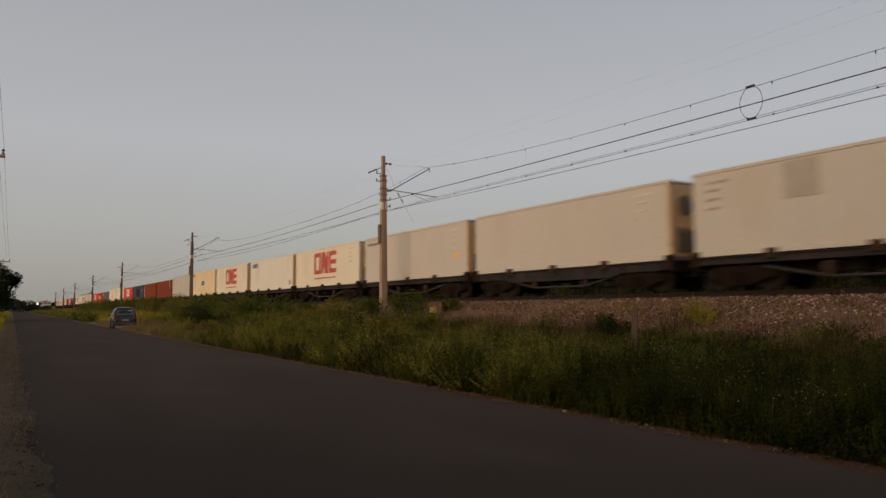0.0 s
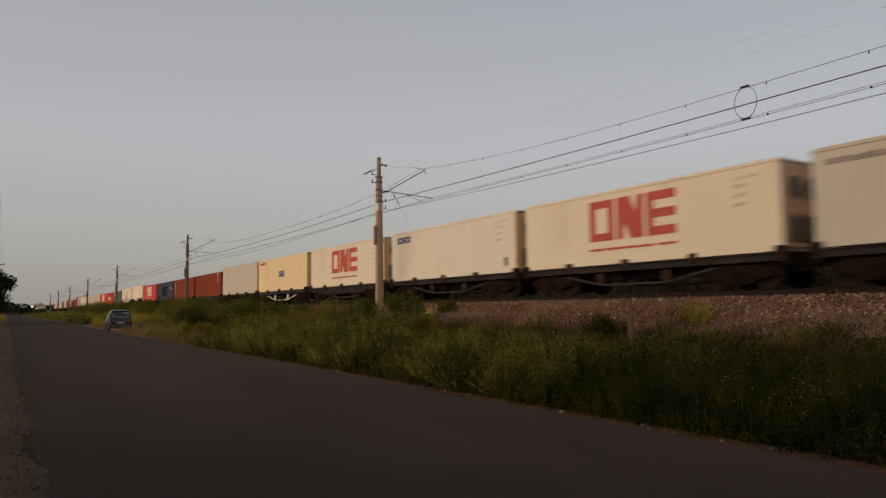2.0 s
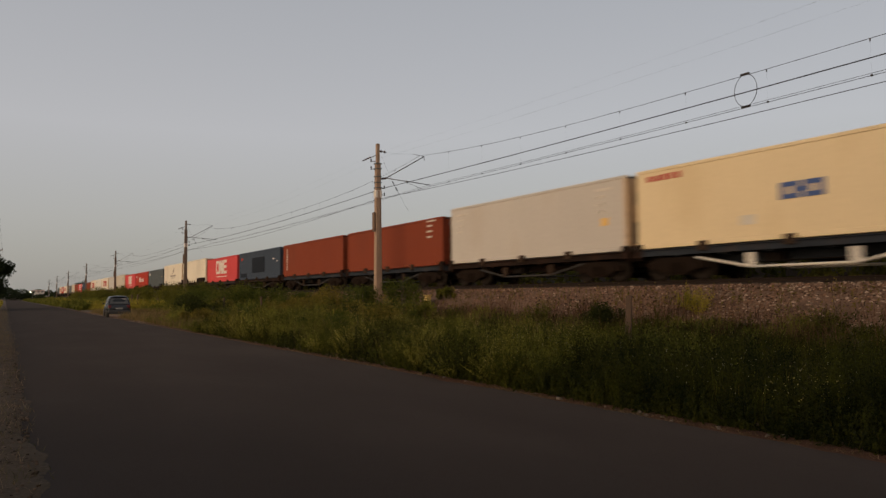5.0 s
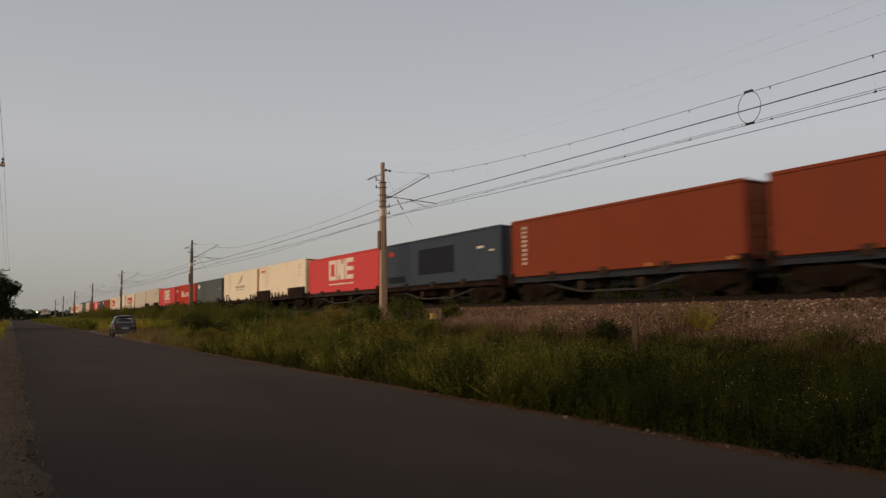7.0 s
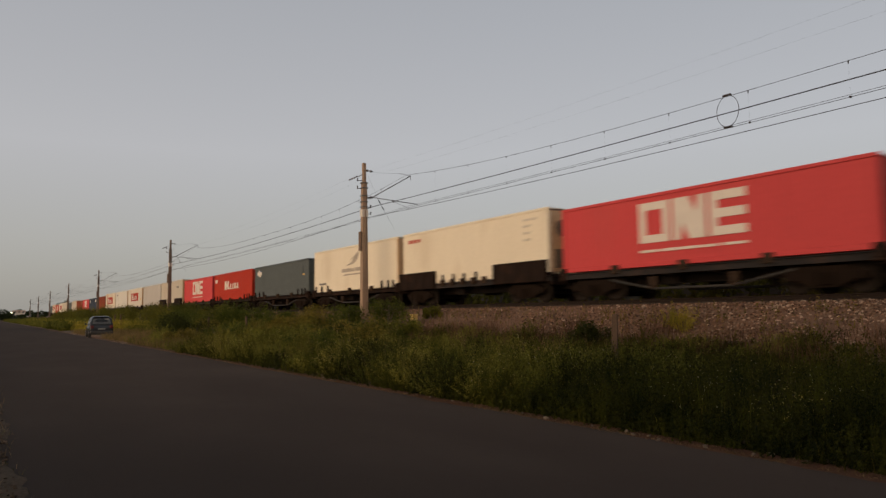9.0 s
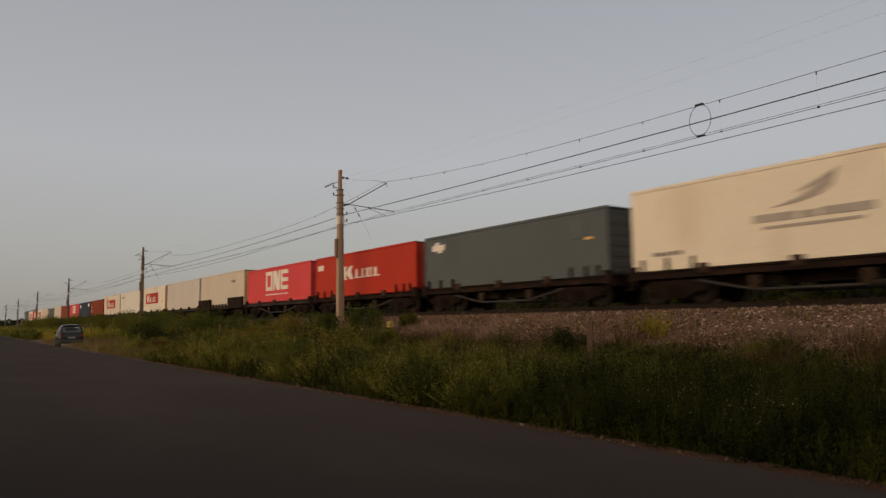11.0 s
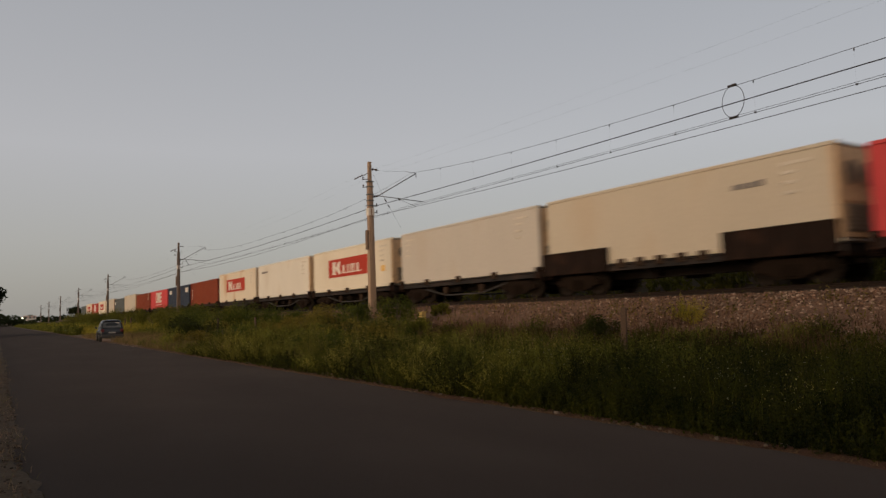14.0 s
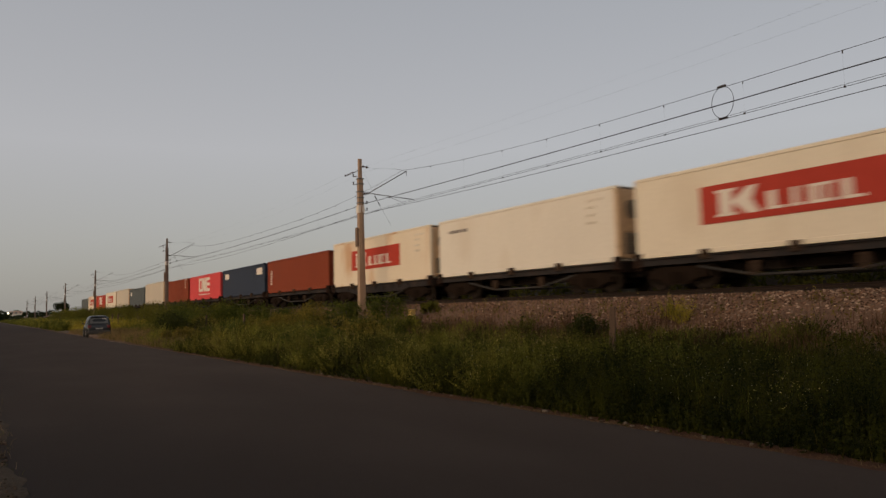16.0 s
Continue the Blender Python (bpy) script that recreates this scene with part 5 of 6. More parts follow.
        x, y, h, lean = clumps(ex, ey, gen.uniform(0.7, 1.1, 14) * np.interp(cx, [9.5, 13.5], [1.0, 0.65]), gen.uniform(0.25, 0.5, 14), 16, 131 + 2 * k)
        # leaf colour steps from shaded to lit along the bank
        foot, hh, ll = weeds("weeds", x, y, h, 26, 0.026, 132 + 2 * k, SHADED_WEED if cy < 9 else MID_WEED if cy < 15 else LIT_WEED, "leafy roadside weeds in flower", lean=lean, low=0.3)
        w = gen.integers(0, len(x), count)
        q = 1.0 - 0.45 * gen.random(count) ** 1.6
        c = foot[w].copy()
        c[:, 2] += hh[w] * q + 0.03
        c[:, :2] += ll[w] * (hh[w] * q)[:, None] + gen.normal(0, 0.03, (count, 2))
        c = np.repeat(c, 3, 0) + gen.normal(0, 0.004, (count * 3, 3))
        fv, ff = leaves(c, gen.uniform(0.005, 0.010, count * 3) * np.interp(cy, [8, 24], [0.9, 1.7]), 161 + k, 1.0)
        raw_mesh("weed_flowers", fv, ff, mat_, "stuff", "small pale flowers on the roadside weeds" if mat_ is PALE_FLOWER else "small yellow flowers on the roadside weeds", "flowers")
    # further along: the same in taller, yellower clumps
    n = 5000
    y = 30 + 70 * gen.random(n) ** 1.2
    x = 7.35 + 9.3 * gen.random(n)
    keep = ~((y > 50) & (x < 10.6))
    weeds("weeds", x[keep], y[keep], gen.uniform(0.2, 0.5, keep.sum()), 14, 0.06, 41, MID_WEED, "low green weeds on the railway bank")
    for k, (n, mat_, seed, label) in enumerate(((440, MID_WEED, 43, "bushy green weeds on the railway bank"), (270, LIT_WEED, 46, "bushy olive-green weeds on the railway bank"), (60, YELLOWISH, 48, "yellow-flowering weeds on the railway bank"))):
        cy = 28 + 68 * gen.random(n) ** 1.2
        cx = 7.8 + 8.2 * gen.random(n)
        keep = ~((cy > 46) & (cx < 11.0)) & ~((cy > 32) & (cy < 46) & (np.abs(cx - 0.2345 * cy) < 1.25))
        cx, cy = cx[keep], cy[keep]
        n = len(cx)
        ch = gen.uniform(0.5, 1.2, n) * (0.25 + 1.1 * patchy(cx, cy, 0.4, 4.0 + k))
        x, y, h, lean = clumps(cx, cy, ch, gen.uniform(0.4, 0.8, n), 20, seed)
        weeds("weeds", x, y, h, 20, 0.07, seed + 1, mat_, label, lean=lean, low=0.35)
    # grass among them, green turning to straw
    n = 34000
    y = -1 + 95 * gen.random(n) ** 1.2
    x = 7.1 + 9.8 * gen.random(n)
    foot = np.stack([x, y, land_many(x, y) - 0.02], 1)
    h = gen.uniform(0.2, 0.75, n) * np.interp(x, [7.1, 8.0, 11, 14, 17], [0.3, 0.8, 1.0, 0.7, 0.5])
    keep = ~((y > 56) & (x < 10.0))
    v, f = blades(foot[keep], h[keep], gen.uniform(0.004, 0.010, keep.sum()), gen.uniform(0.1, 0.45, keep.sum()), 51)
    raw_mesh("grass", v, f, GRASS, "stuff", "tall grass turning to straw among the weeds", "grass")
    # straw along both edges of the road and the pull-off by the car
    n = 26000
    y = -2 + 110 * gen.random(n) ** 1.7
    x = np.where((gen.random(n) < 0.6) | (y < 22), 7.02 + np.abs(gen.normal(0, 0.10, n)), 0.15 - np.abs(gen.normal(0, 0.5, n)))
    foot = np.stack([x, y, land_many(x, y) - 0.02], 1)
    v, f = blades(foot, gen.uniform(0.02, 0.08, n) * np.where(x < 1, 1.6, 1.0), gen.uniform(0.006, 0.012, n), gen.uniform(0.5, 1.6, n), 61)
    raw_mesh("dry_grass", v, f, DRY, "stuff", "short dry straw along the road edges", "grass")
    # brown straw round the pull-off
    n = 17000
    y = 36 + 44 * gen.random(n)
    x = 7.3 + 4.4 * gen.random(n)
    keep = ~((y > 59) & (y < 68) & (x < 9.0))
    foot = np.stack([x, y, land_many(x, y) - 0.02], 1)[keep]
    v, f = blades(foot, gen.uniform(0.15, 0.6, len(foot)), gen.uniform(0.015, 0.03, len(foot)), gen.uniform(0.2, 0.8, len(foot)), 65)
    raw_mesh("dry_grass", v, f, STRAW, "stuff", "tall brown straw round the dirt pull-off", "grass")
    # brown straw in drifts between the weeds
    n = 26000
    y = 14 + 44 * gen.random(n)
    x = 7.5 + 7.5 * gen.random(n)
    keep = gen.random(n) < np.clip(5.0 * (patchy(x, y, 0.45, 61.0) - 0.55), 0.0, 1)
    foot = np.stack([x, y, land_many(x, y) - 0.02], 1)[keep]
    v, f = blades(foot, gen.uniform(0.35, 0.95, len(foot)), gen.uniform(0.008, 0.018, len(foot)), gen.uniform(0.1, 0.5, len(foot)), 69)
    raw_mesh("dry_grass", v, f, STRAW, "stuff", "drifts of brown straw among the green weeds", "grass")
    # dead reddish stalks at the foot of the ballast
    n = 16000
    y = 1.0 + 34 * gen.random(n)
    x = 13.4 + 3.7 * gen.random(n) ** 0.8
    foot = np.stack([x, y, land_many(x, y) - 0.02], 1)
    keep = gen.random(n) < np.clip(3.0 * (patchy(x, y, 0.6, 21.0) - 0.38), 0.08, 1)
    foot = foot[keep]
    v, f = blades(foot, gen.uniform(0.25, 0.8, len(foot)), gen.uniform(0.008, 0.02, len(foot)), gen.uniform(0.1, 0.6, len(foot)), 67)
    raw_mesh("dry_grass", v, f, DEAD, "stuff", "dead reddish-brown stalks at the foot of the ballast", "grass")
    # clods and pebbles on the bare verge beside the road
    ico = bmesh.new()
    bmesh.ops.create_icosphere(ico, subdivisions=1, radius=1.0)
    base = np.array([q.co[:] for q in ico.verts])
    tri = np.array([[q.index for q in t.verts] for t in ico.faces])
    ico.free()
    n = 3600
    at = np.stack([-0.9 + 1.2 * gen.random(n), 0.8 + 26 * gen.random(n) ** 1.4, np.full(n, 0.018)], 1)
    v = at[:, None] + base[None] * gen.uniform(0.7, 1.3, (n, 12, 1)) * gen.uniform(0.005, 0.022, (n, 1, 1)) * np.array([1, 1, 0.6])
    f = tri[None] + 12 * np.arange(n)[:, None, None]
    raw_mesh("gravel", v.reshape(-1, 3), f.reshape(-1, 3), CLOD, "stuff", "loose clods and pebbles on the bare verge", "gravel")
    # tufts of short grass, half dry, that ravel the edge of the verge
    for k, (n, mat_, label) in enumerate(((9000, VERGE_DRY, "short dry grass on the bare verge"), (6000, VERGE_GREEN, "short olive-green grass on the bare verge"))):
        y = 1.0 + 38 * gen.random(n) ** 1.5
        x = 0.42 - 1.5 * gen.random(n) ** 0.9
        keep = gen.random(n) < np.clip(4.0 * (patchy(x, y, 1.3, 71.0 + k) - 0.42), 0.06, 1) * np.interp(x, [0.1, 0.42], [1.0, 0.15])
        foot = np.stack([x, y, np.full(n, 0.008)], 1)[keep]
        m = len(foot)
        v, f = blades(foot, gen.uniform(0.03, 0.13, m), gen.uniform(0.004, 0.009, m), gen.uniform(0.4, 1.3, m), 73 + k)
        raw_mesh("verge_grass", v, f, mat_, "stuff", label, "grass")
    # the far bank
    n = 7000
    y = 95 + 330 * gen.random(n) ** 1.5
    x = 7.6 + 9.5 * gen.random(n)
    p = patchy(x, y, 0.12, 8.0)
    h = (0.5 + 1.0 * p) * gen.uniform(0.7, 1.3, n)
    weeds("weeds", x, y, h, 12, 0.2, 71, MID_WEED, "green weeds along the distant railway bank")
    n = 3200
    y = 72 + 170 * gen.random(n) ** 1.2
    x = 8.6 + 4.8 * gen.random(n)
    weeds("weeds", x, y, gen.uniform(0.5, 1.3, n), 14, 0.16, 81, YELLOWISH, "yellow-flowering weeds on the bank")
    # behind the track: pale leaves stand in for light that the train blocks
    n = 6500
    y = -5 + 150 * gen.random(n) ** 1.7
    x = 24.6 + 7 * gen.random(n)
    weeds("weeds", x, y, gen.uniform(0.6, 1.2, n), 16, 0.16, 91, LIT_WEED, "green weeds on the far side of the track")
    # left of the road
    n = 3200
    y = 18 + 260 * gen.random(n) ** 1.6
    x = -0.7 - 6 * gen.random(n) ** 1.4
    weeds("weeds", x, y, gen.uniform(0.3, 0.8, n) * np.interp(y, [18, 40], [0.5, 1.2]), 14, 0.13, 95, YELLOWISH, "yellow-green weeds left wild along the road")
    x, y, h, lean = clumps(np.array([17.1, 17.3]), np.array([13.4, 14.0]), np.array([0.9, 0.7]), np.array([0.5, 0.4]), 40, 97)
    weeds("weeds", x, y, h, 26, 0.03, 98, YELLOWISH, "feathery yellow-green weed growing on the ballast", lean=lean, low=0.2)
    # thin weeds on the ballast shoulder
    n = 260
    y = 5 + 30 * gen.random(n)
    x = 16.9 + 1.4 * gen.random(n)
    weeds("weeds", x, y, gen.uniform(0.2, 0.6, n), 10, 0.05, 99, GRASS, "thin straw-coloured weeds on the ballast bank")


verge_plants()


def bush(x, y, r, h, seed, material=BUSH, leaf=0.075, count=1500, label="dense dark green bush on the railway bank"):
    g = np.random.default_rng(seed)
    b = tagged(new("bush"), label, "bush", "bushes on the bank")
    z = float(land_many(np.array([x]), np.array([y]))[0])
    b.matrix_basis = pose(x, y, z)
    for i in range(7):
        bm = bmesh.new()
        a = g.uniform(0, math.tau)
        tube(bm, (0.1 * math.cos(a), 0.1 * math.sin(a), -0.1), (r * 0.6 * math.cos(a), r * 0.6 * math.sin(a), h * g.uniform(0.5, 0.8)), 0.03, 0.008, 6)
        part("stem", bm, BARK, b)
    lumps = 9
    lc = np.stack([g.normal(0, 0.45 * r, lumps), g.normal(0, 0.45 * r, lumps), g.uniform(0.25, 0.75, lumps) * h], 1)
    lr = g.uniform(0.35, 0.6, lumps) * min(r, h * 0.8)
    w = g.integers(0, lumps, count)
    d = g.normal(size=(count, 3))
    d /= np.linalg.norm(d, axis=1)[:, None]
    c = lc[w] + d * (lr[w] * g.uniform(0.55, 1.12, count))[:, None]
    c[:, 2] = np.maximum(c[:, 2], 0.03)
    v, f = leaves(c, leaf * g.uniform(0.6, 1.4, count), seed + 1)
    crown = raw_mesh("crown", v, f, material, "")
    crown.parent = b


for i, (x, y, r, h) in enumerate((
        (15.5, 32.4, 1.05, 1.6), (15.6, 28.9, 0.85, 1.9), (14.3, 14.6, 0.65, 1.05), (15.7, 39.0, 1.2, 1.35), (15.7, 43.0, 1.3, 1.5), (15.6, 47.5, 1.5, 1.7),
        (15.7, 52.0, 1.6, 1.85), (15.6, 57.0, 1.7, 1.95), (15.6, 63.0, 1.8, 2.1), (15.5, 69.5, 1.9, 2.3), (10.3, 44.2, 1.35, 1.65), (12.2, 55.0, 1.6, 1.9),
        (12.9, 61.0, 1.6, 1.8), (15.4, 77.0, 2.0, 2.4), (15.4, 85.0, 2.1, 2.4), (15.3, 94.0, 2.2, 2.4), (15.4, 104.0, 2.4, 2.5), (15.3, 116.0, 2.6, 2.5),
        (15.3, 128.0, 2.6, 2.5), (15.2, 141.0, 2.8, 2.5), (15.2, 155.0, 3.0, 2.6), (15.0, 172.0, 3.2, 2.6), (15.0, 192.0, 3.4, 2.6),
        (12.8, 20.0, 0.5, 0.6), (15.4, 36.4, 1.2, 1.5), (14.6, 25.0, 0.7, 0.9), (9.3, 38.6, 1.0, 0.85), (14.6, 38.5, 0.9, 1.1), (10.3, 33.5, 0.9, 0.9), (17.7, 28.0, 0.35, 0.7))):
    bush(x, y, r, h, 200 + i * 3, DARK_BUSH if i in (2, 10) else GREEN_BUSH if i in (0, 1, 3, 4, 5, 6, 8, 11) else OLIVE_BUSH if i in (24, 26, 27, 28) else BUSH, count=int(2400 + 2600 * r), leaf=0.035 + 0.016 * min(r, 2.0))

# lone shrubs of all sizes among the weeds of the bank
lone = random.Random(91)
for i in range(52):
    y = 19 + 44 * lone.random()
    x = 9.4 + 5.6 * lone.random() if y < 44 else 11.8 + 3.0 * lone.random()
    r = lone.uniform(0.45, 1.05)
    if 30 < y < 46 and abs(x - 0.2345 * y) < 1.4:
        x += 2.8
    bush(x, y, r, r * lone.uniform(0.95, 1.4), 600 + 3 * i, (GREEN_BUSH, OLIVE_BUSH, DARK_BUSH, GREEN_BUSH, BUSH)[i % 5], count=int(1600 + 1800 * r), leaf=0.042, label="small leafy shrub among the weeds of the bank")


def tree(x, y, h, r, seed, label, count=5000, leaf=0.16, trunk=0.35):
    """Tapered trunk, forking limbs and a crown of leaf clumps with gaps."""
    g = np.random.default_rng(seed)
    t = tagged(new("tree"), label, "tree", "trees")
    t.matrix_basis = pose(x, y, land(x, y))
    bm = bmesh.new()
    tube(bm, (0, 0, -0.3), (0.15, 0.1, h * 0.4), trunk, trunk * 0.6, 10)
    ends = []
    for i in range(7):
        a = i * math.tau / 7 + g.uniform(-0.3, 0.3)
        e = Vector((r * 0.6 * math.cos(a), r * 0.6 * math.sin(a), h * g.uniform(0.5, 0.9)))
        tube(bm, (0.12, 0.08, h * 0.36), e, trunk * 0.42, trunk * 0.1, 7)
        ends.append(e)
    part("trunk", bm, BARK, t)
    lumps = 26
    a, q = g.uniform(0, math.tau, lumps), np.sqrt(g.random(lumps))
    lc = np.stack([q * r * 0.8 * np.cos(a), q * r * 0.8 * np.sin(a), h * (0.28 + 0.62 * g.random(lumps) * (1 - 0.35 * q))], 1)
    lr = g.uniform(0.14, 0.3, lumps) * r + 0.3
    w = g.integers(0, lumps, count)
    d = g.normal(size=(count, 3))
    d /= np.linalg.norm(d, axis=1)[:, None]
    c = lc[w] + d * (lr[w] * g.uniform(0.4, 1.1, count))[:, None]
    v, f = leaves(c, leaf * g.uniform(0.6, 1.5, count), seed + 1)
    crown = raw_mesh("crown", v, f, TREE_LEAF, "")
    crown.parent = t


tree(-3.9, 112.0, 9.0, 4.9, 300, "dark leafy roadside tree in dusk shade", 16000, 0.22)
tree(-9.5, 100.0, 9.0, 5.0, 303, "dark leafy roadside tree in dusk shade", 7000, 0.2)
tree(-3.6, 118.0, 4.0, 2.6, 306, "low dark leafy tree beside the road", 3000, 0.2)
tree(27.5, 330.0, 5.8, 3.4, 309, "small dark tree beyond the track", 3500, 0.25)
# unseen row, added out of view to shade the near weeds and wagons
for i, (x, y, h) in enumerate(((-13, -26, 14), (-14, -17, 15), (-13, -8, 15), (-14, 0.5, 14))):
    tree(x, y, h, 5.5, 320 + 3 * i, "leafy tree of an unseen row added to shade the near bank", 8000, 0.40)


# ---- the parked car ----
CAR_PAINT = mat("car_paint", (0.023, 0.027, 0.033), 0.25, 0.2, vary=0.06, scale=2)
# base colour of the glass raised to stand for reflected sky
CAR_GLASS = mat("car_glass_sky", (0.14, 0.15, 0.155), 0.08, vary=0.02, spec=1.0)
CAR_TRIM = mat("car_trim", (0.03, 0.03, 0.032), 0.7, vary=0.1)
TAIL_RED = mat("tail_red", (0.09, 0.012, 0.012), 0.2, vary=0.05)
PLATE = mat("plate", (0.22, 0.22, 0.215), 0.5, vary=0.05)
ALLOY = mat("alloy", (0.10, 0.10, 0.105), 0.5, 0.5, vary=0.1)


def car():
    """A compact five-door with its tail to the camera; its length runs along y, the tail at y = 0."""
    c = tagged(new("parked_car"), "dark blue-grey compact hatchback parked on the dirt verge", "car")
    c.matrix_basis = pose(7.62, 60.5, 0.02, 0, 0, -2.0)
    # rounded sections from tail to nose: y, sill, waist, half width
    secs = [(0.0, 0.46, 0.84, 0.62), (0.03, 0.38, 0.95, 0.74), (0.12, 0.31, 1.02, 0.82), (0.35, 0.27, 1.05, 0.865), (1.2, 0.25, 1.03, 0.885), (2.6, 0.25, 0.99, 0.885), (3.3, 0.27, 0.93, 0.865),
            (3.8, 0.31, 0.84, 0.81), (4.02, 0.38, 0.74, 0.70), (4.1, 0.46, 0.66, 0.56)]
    bm = bmesh.new()
    rings = []
    for y, z0, z1, w in secs:
        ring = []
        for k in range(24):
            a = k * math.tau / 24
            ca, sa_ = math.cos(a), math.sin(a)
            ring.append(bm.verts.new((w * math.copysign(abs(ca) ** 0.4, ca), y, (z0 + z1) / 2 + (z1 - z0) / 2 * math.copysign(abs(sa_) ** 0.5, sa_))))
        rings.append(ring)
    for a, b in zip(rings, rings[1:]):
        for i in range(24):
            bm.faces.new((a[i], a[(i + 1) % 24], b[(i + 1) % 24], b[i]))
    bm.faces.new(rings[0]), bm.faces.new(rings[-1][::-1])
    part("body", bm, CAR_PAINT, c, smooth=True)
    bm = bmesh.new()
    rings = []
    for y, z, w in ((0.10, 0.98, 0.76), (0.26, 1.28, 0.70), (0.42, 1.50, 0.645), (0.62, 1.615, 0.61), (1.2, 1.665, 0.61), (1.7, 1.655, 0.62), (2.35, 1.54, 0.635), (2.75, 1.26, 0.71), (3.1, 0.96, 0.78)):
        foot = 0.83 if 0.2 < y < 2.9 else w
        side = [(-foot, 0.95), (-w - 0.03, z - 0.10 * (z - 0.9)), (-w + 0.05, z - 0.02), (-w * 0.5, z + 0.012), (w * 0.5, z + 0.012), (w - 0.05, z - 0.02), (w + 0.03, z - 0.10 * (z - 0.9)), (foot, 0.95)]
        rings.append([bm.verts.new((x, y, zz)) for x, zz in side])
    for a, b in zip(rings, rings[1:]):
        for i in range(7):
            bm.faces.new((a[i], a[i + 1], b[i + 1], b[i]))
    part("cabin", bm, CAR_PAINT, c, smooth=True)
    bm = bmesh.new()
    v = [bm.verts.new(p) for p in ((-0.66, 0.12, 1.06), (0.66, 0.12, 1.06), (0.60, 0.385, 1.47), (-0.60, 0.385, 1.47))]
    bm.faces.new(v)
    r = bmesh.ops.solidify(bm, geom=bm.faces[:], thickness=0.02)
    part("rear_window", bm, CAR_GLASS, c)
    for a, b in ((0.5, 1.15), (1.22, 2.0), (2.06, 2.7)):
        for s in (-1, 1):
            t = 1.5 if b < 2.5 else 1.2
            bm = bmesh.new()
            q = [bm.verts.new((s * x, y, z)) for x, y, z in ((0.835, a, 1.05), (0.835, b, 1.05), (0.70, min(b, 2.35), t), (0.70, a + 0.12, 1.5))]
            bm.faces.new(q)
            bmesh.ops.solidify(bm, geom=bm.faces[:], thickness=0.012)
            part("side_window", bm, CAR_GLASS, c)
    bm = bmesh.new()
    bbox(bm, -0.80, 0.80, -0.07, 0.20, 0.32, 0.54, 0.05)
    part("rear_bumper", bm, CAR_TRIM, c, "dark plastic bumper")
    bm = bmesh.new()
    bbox(bm, -0.70, 0.70, -0.03, 0.16, 0.24, 0.36, 0.02)
    part("valance", bm, CAR_TRIM, c)
    for s in (-1, 1):
        bm = bmesh.new()
        bbox(bm, min(s * 0.56, s * 0.80), max(s * 0.56, s * 0.80), -0.012, 0.12, 0.72, 0.95, 0.02)
        part("tail_light", bm, TAIL_RED, c, "dark red tail light")
        bm = bmesh.new()
        bbox(bm, min(s * 0.88, s * 1.02), max(s * 0.88, s * 1.02), 2.45, 2.58, 0.98, 1.12, 0.03)
        part("door_mirror", bm, CAR_PAINT, c)
    bm = bmesh.new()
    bbox(bm, -0.26, 0.26, -0.015, 0.04, 0.62, 0.73, 0.008)
    part("number_plate", bm, PLATE, c, "pale number plate with no readable writing")
    bm = bmesh.new()
    bbox(bm, 0.22, 0.52, 0.325, 0.35, 1.40, 1.455, 0.005)
    part("sticker", bm, WHITE_BAND, c, "white sticker on the rear window")
    bm = bmesh.new()
    bbox(bm, -0.55, 0.55, 0.36, 0.60, 1.585, 1.625, 0.012)
    part("roof_spoiler", bm, CAR_PAINT, c)
    for s in (-1, 1):
        for y in (0.72, 3.25):
            w = new("wheel")
            w.parent = c
            w.matrix_basis = pose(s * 0.78, y, 0.31, 0, 90, 0)
            bm = bmesh.new()
            rings = [[bm.verts.new((r * math.cos(a * math.tau / 24), r * math.sin(a * math.tau / 24), z)) for a in range(24)] for r, z in ((0.2, -0.1), (0.29, -0.1), (0.31, -0.07), (0.31, 0.07), (0.29, 0.1), (0.2, 0.1))]
            for a, b in zip(rings, rings[1:] + rings[:1]):
                for i in range(24):
                    bm.faces.new((a[i], a[(i + 1) % 24], b[(i + 1) % 24], b[i]))
            part("tyre", bm, RUBBER, w, smooth=True)
            bm = bmesh.new()
            tube(bm, (0, 0, -0.085), (0, 0, 0.085), 0.2, sides=20)
            for k in range(5):
                a = k * math.tau / 5
                tube(bm, (0, 0, 0.09 * s), (0.18 * math.cos(a), 0.18 * math.sin(a), 0.09 * s), 0.03, sides=5)
            part("rim", bm, ALLOY, w)


car()


# ---- far off ----
LAMP_GLOW = bpy.data.materials.new("lamp_glow")
LAMP_GLOW.use_nodes = True
LAMP_GLOW.node_tree.nodes["Principled BSDF"].inputs["Emission Color"].default_value = (1.0, 0.86, 0.55, 1)
LAMP_GLOW.node_tree.nodes["Principled BSDF"].inputs["Emission Strength"].default_value = 6.0
FAR_WALL = mat("far_wall", (0.5, 0.47, 0.43), 0.9, vary=0.15, scale=0.3)
FAR_ROOF = mat("far_roof", (0.30, 0.22, 0.18), 0.9, vary=0.2, scale=0.4)


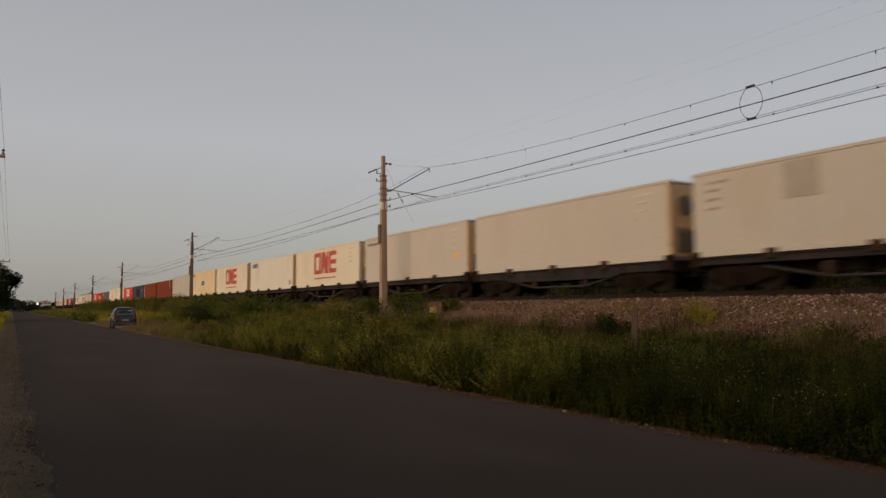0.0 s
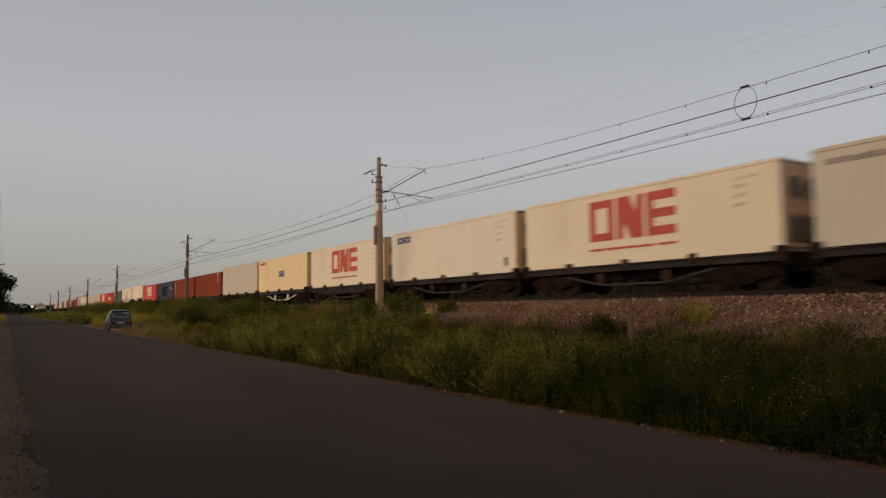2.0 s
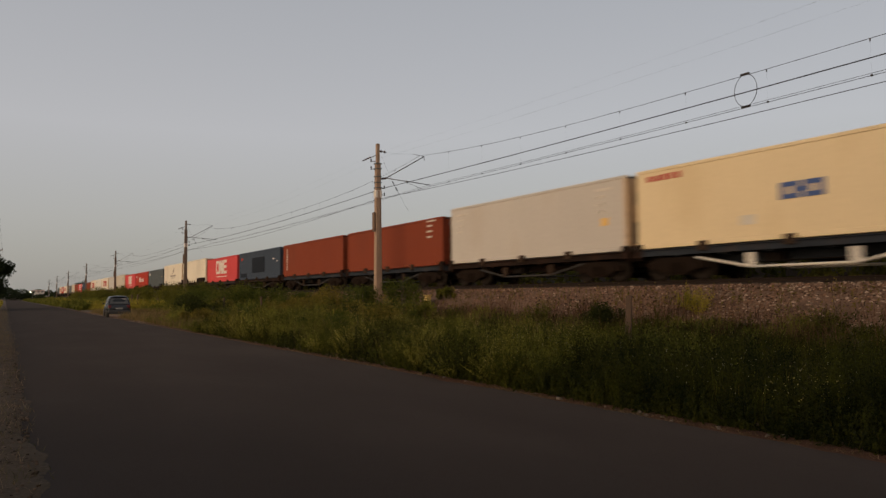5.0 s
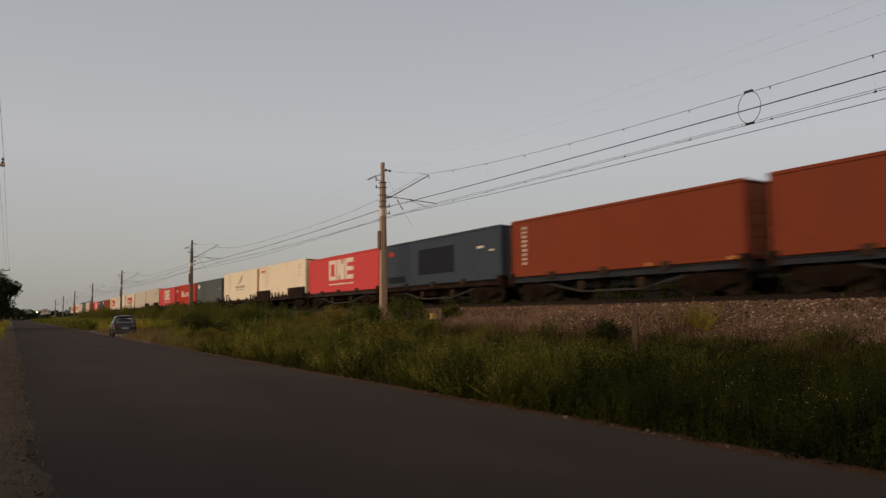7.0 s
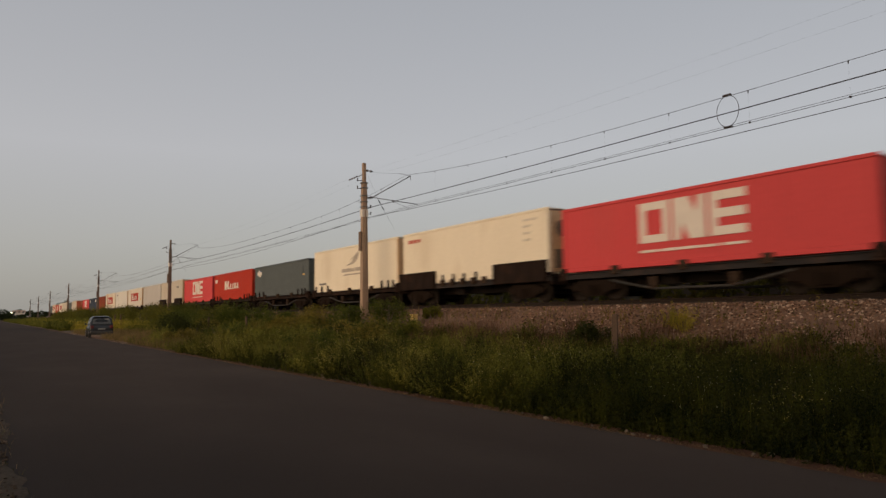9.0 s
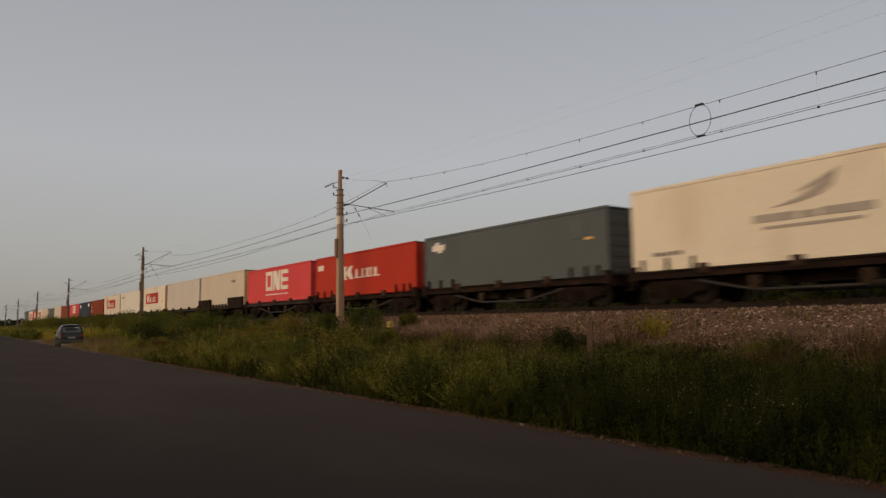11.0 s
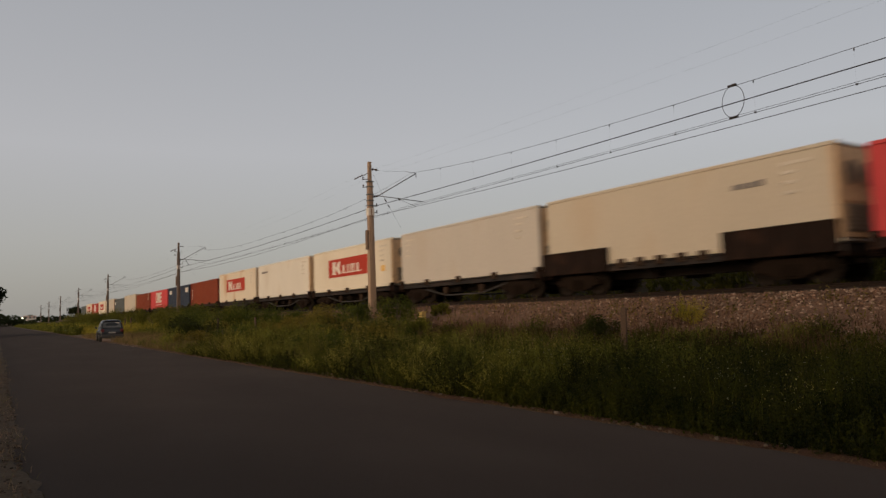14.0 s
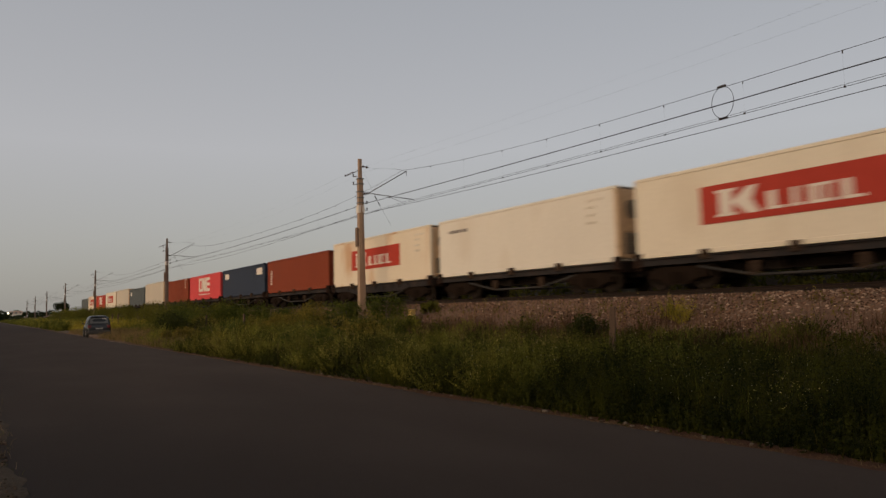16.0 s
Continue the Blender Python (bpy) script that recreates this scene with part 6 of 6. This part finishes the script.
def street_lamp():
    p = tagged(new("street_lamp"), "lit street lamp on a pole far along the road", "lamp")
    p.matrix_basis = pose(8.4, 300.0, 0.0)
    bm = bmesh.new()
    tube(bm, (0, 0, -0.2), (0, 0, 3.5), 0.08, 0.05, 8)
    tube(bm, (0, 0, 3.45), (-0.5, 0, 3.7), 0.04, sides=6)
    part("pole", bm, DARK_STEEL, p)
    bm = bmesh.new()
    bmesh.ops.create_uvsphere(bm, u_segments=12, v_segments=8, radius=0.2)
    bmesh.ops.translate(bm, vec=(-0.6, 0, 3.65), verts=bm.verts[:])
    part("lamp_head", bm, LAMP_GLOW, p, "glowing warm lamp")


street_lamp()


def far_building(x, y, w, d, h, windows):
    b = tagged(new("far_building"), "pale distant building with dark windows among trees", "building")
    b.matrix_basis = pose(x, y, 0.2)
    bm = bmesh.new()
    bbox(bm, -w / 2, w / 2, -d / 2, d / 2, -0.3, h, 0.1)
    part("wall", bm, FAR_WALL, b)
    bm = bmesh.new()
    prism(bm, [(-d / 2 - 0.3, h), (d / 2 + 0.3, h), (0, h + 1.6)], -w / 2 - 0.3, w / 2 + 0.3)
    part("roof", bm, FAR_ROOF, b)
    for i in range(windows):
        for k in range(2):
            wx = -w / 2 + (i + 0.5) * w / windows
            bm = bmesh.new()
            bbox(bm, wx - 0.5, wx + 0.5, -d / 2 - 0.06, -d / 2 + 0.05, 1.6 + k * 3.2, 3.0 + k * 3.2, 0.03)
            part("window", bm, CAR_GLASS, b)


far_building(19.0, 560.0, 7.0, 8.0, 5.2, 3)


def far_wood(name, x0, x1, y, h0, h1, n, seed, leaf=0.7):
    g = np.random.default_rng(seed)
    x = g.uniform(x0, x1, n)
    yy = y + g.uniform(-12, 12, n)
    top = h0 + (h1 - h0) * np.clip(np.array([0.5 + 0.9 * noise.noise((a * 0.12, seed, 0.5)) for a in x]), 0.1, 1)
    c = np.stack([x, yy, top * g.random(n) ** 0.6], 1)
    v, f = leaves(c, leaf * g.uniform(0.6, 1.4, n), seed + 1)
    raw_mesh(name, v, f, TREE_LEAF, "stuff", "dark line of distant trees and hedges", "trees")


far_wood("far_trees", -60, 14, 480, 3.0, 8.5, 9000, 401)
far_wood("far_trees", 20, 34, 420, 2.5, 6.0, 2500, 405)
far_wood("far_trees", -300, 500, 900, 5.0, 12.0, 16000, 411, 1.6)
far_wood("far_hedge", 9.5, 15.0, 360, 1.5, 4.0, 1500, 415, 0.4)
far_wood("far_hedge", -40, -3.0, 300, 2.0, 7.0, 5000, 421, 0.5)
far_wood("far_trees", 12.5, 22.0, 535, 1.5, 4.5, 1400, 431, 0.5)


# metres run by the train at each time: an even 15.3 m/s
TRAVEL = [(0.0, 0.0), (4.5, 68.5), (8.0, 122.3), (11.5, 175.9), (14.2, 217.5), (16.0, 245.75)]


def motions():
    for ob, y, z in TRAIN:
        walk(ob, [(t, pose(TRACK_X, y - d, z)) for t, d in TRAVEL])


motions()
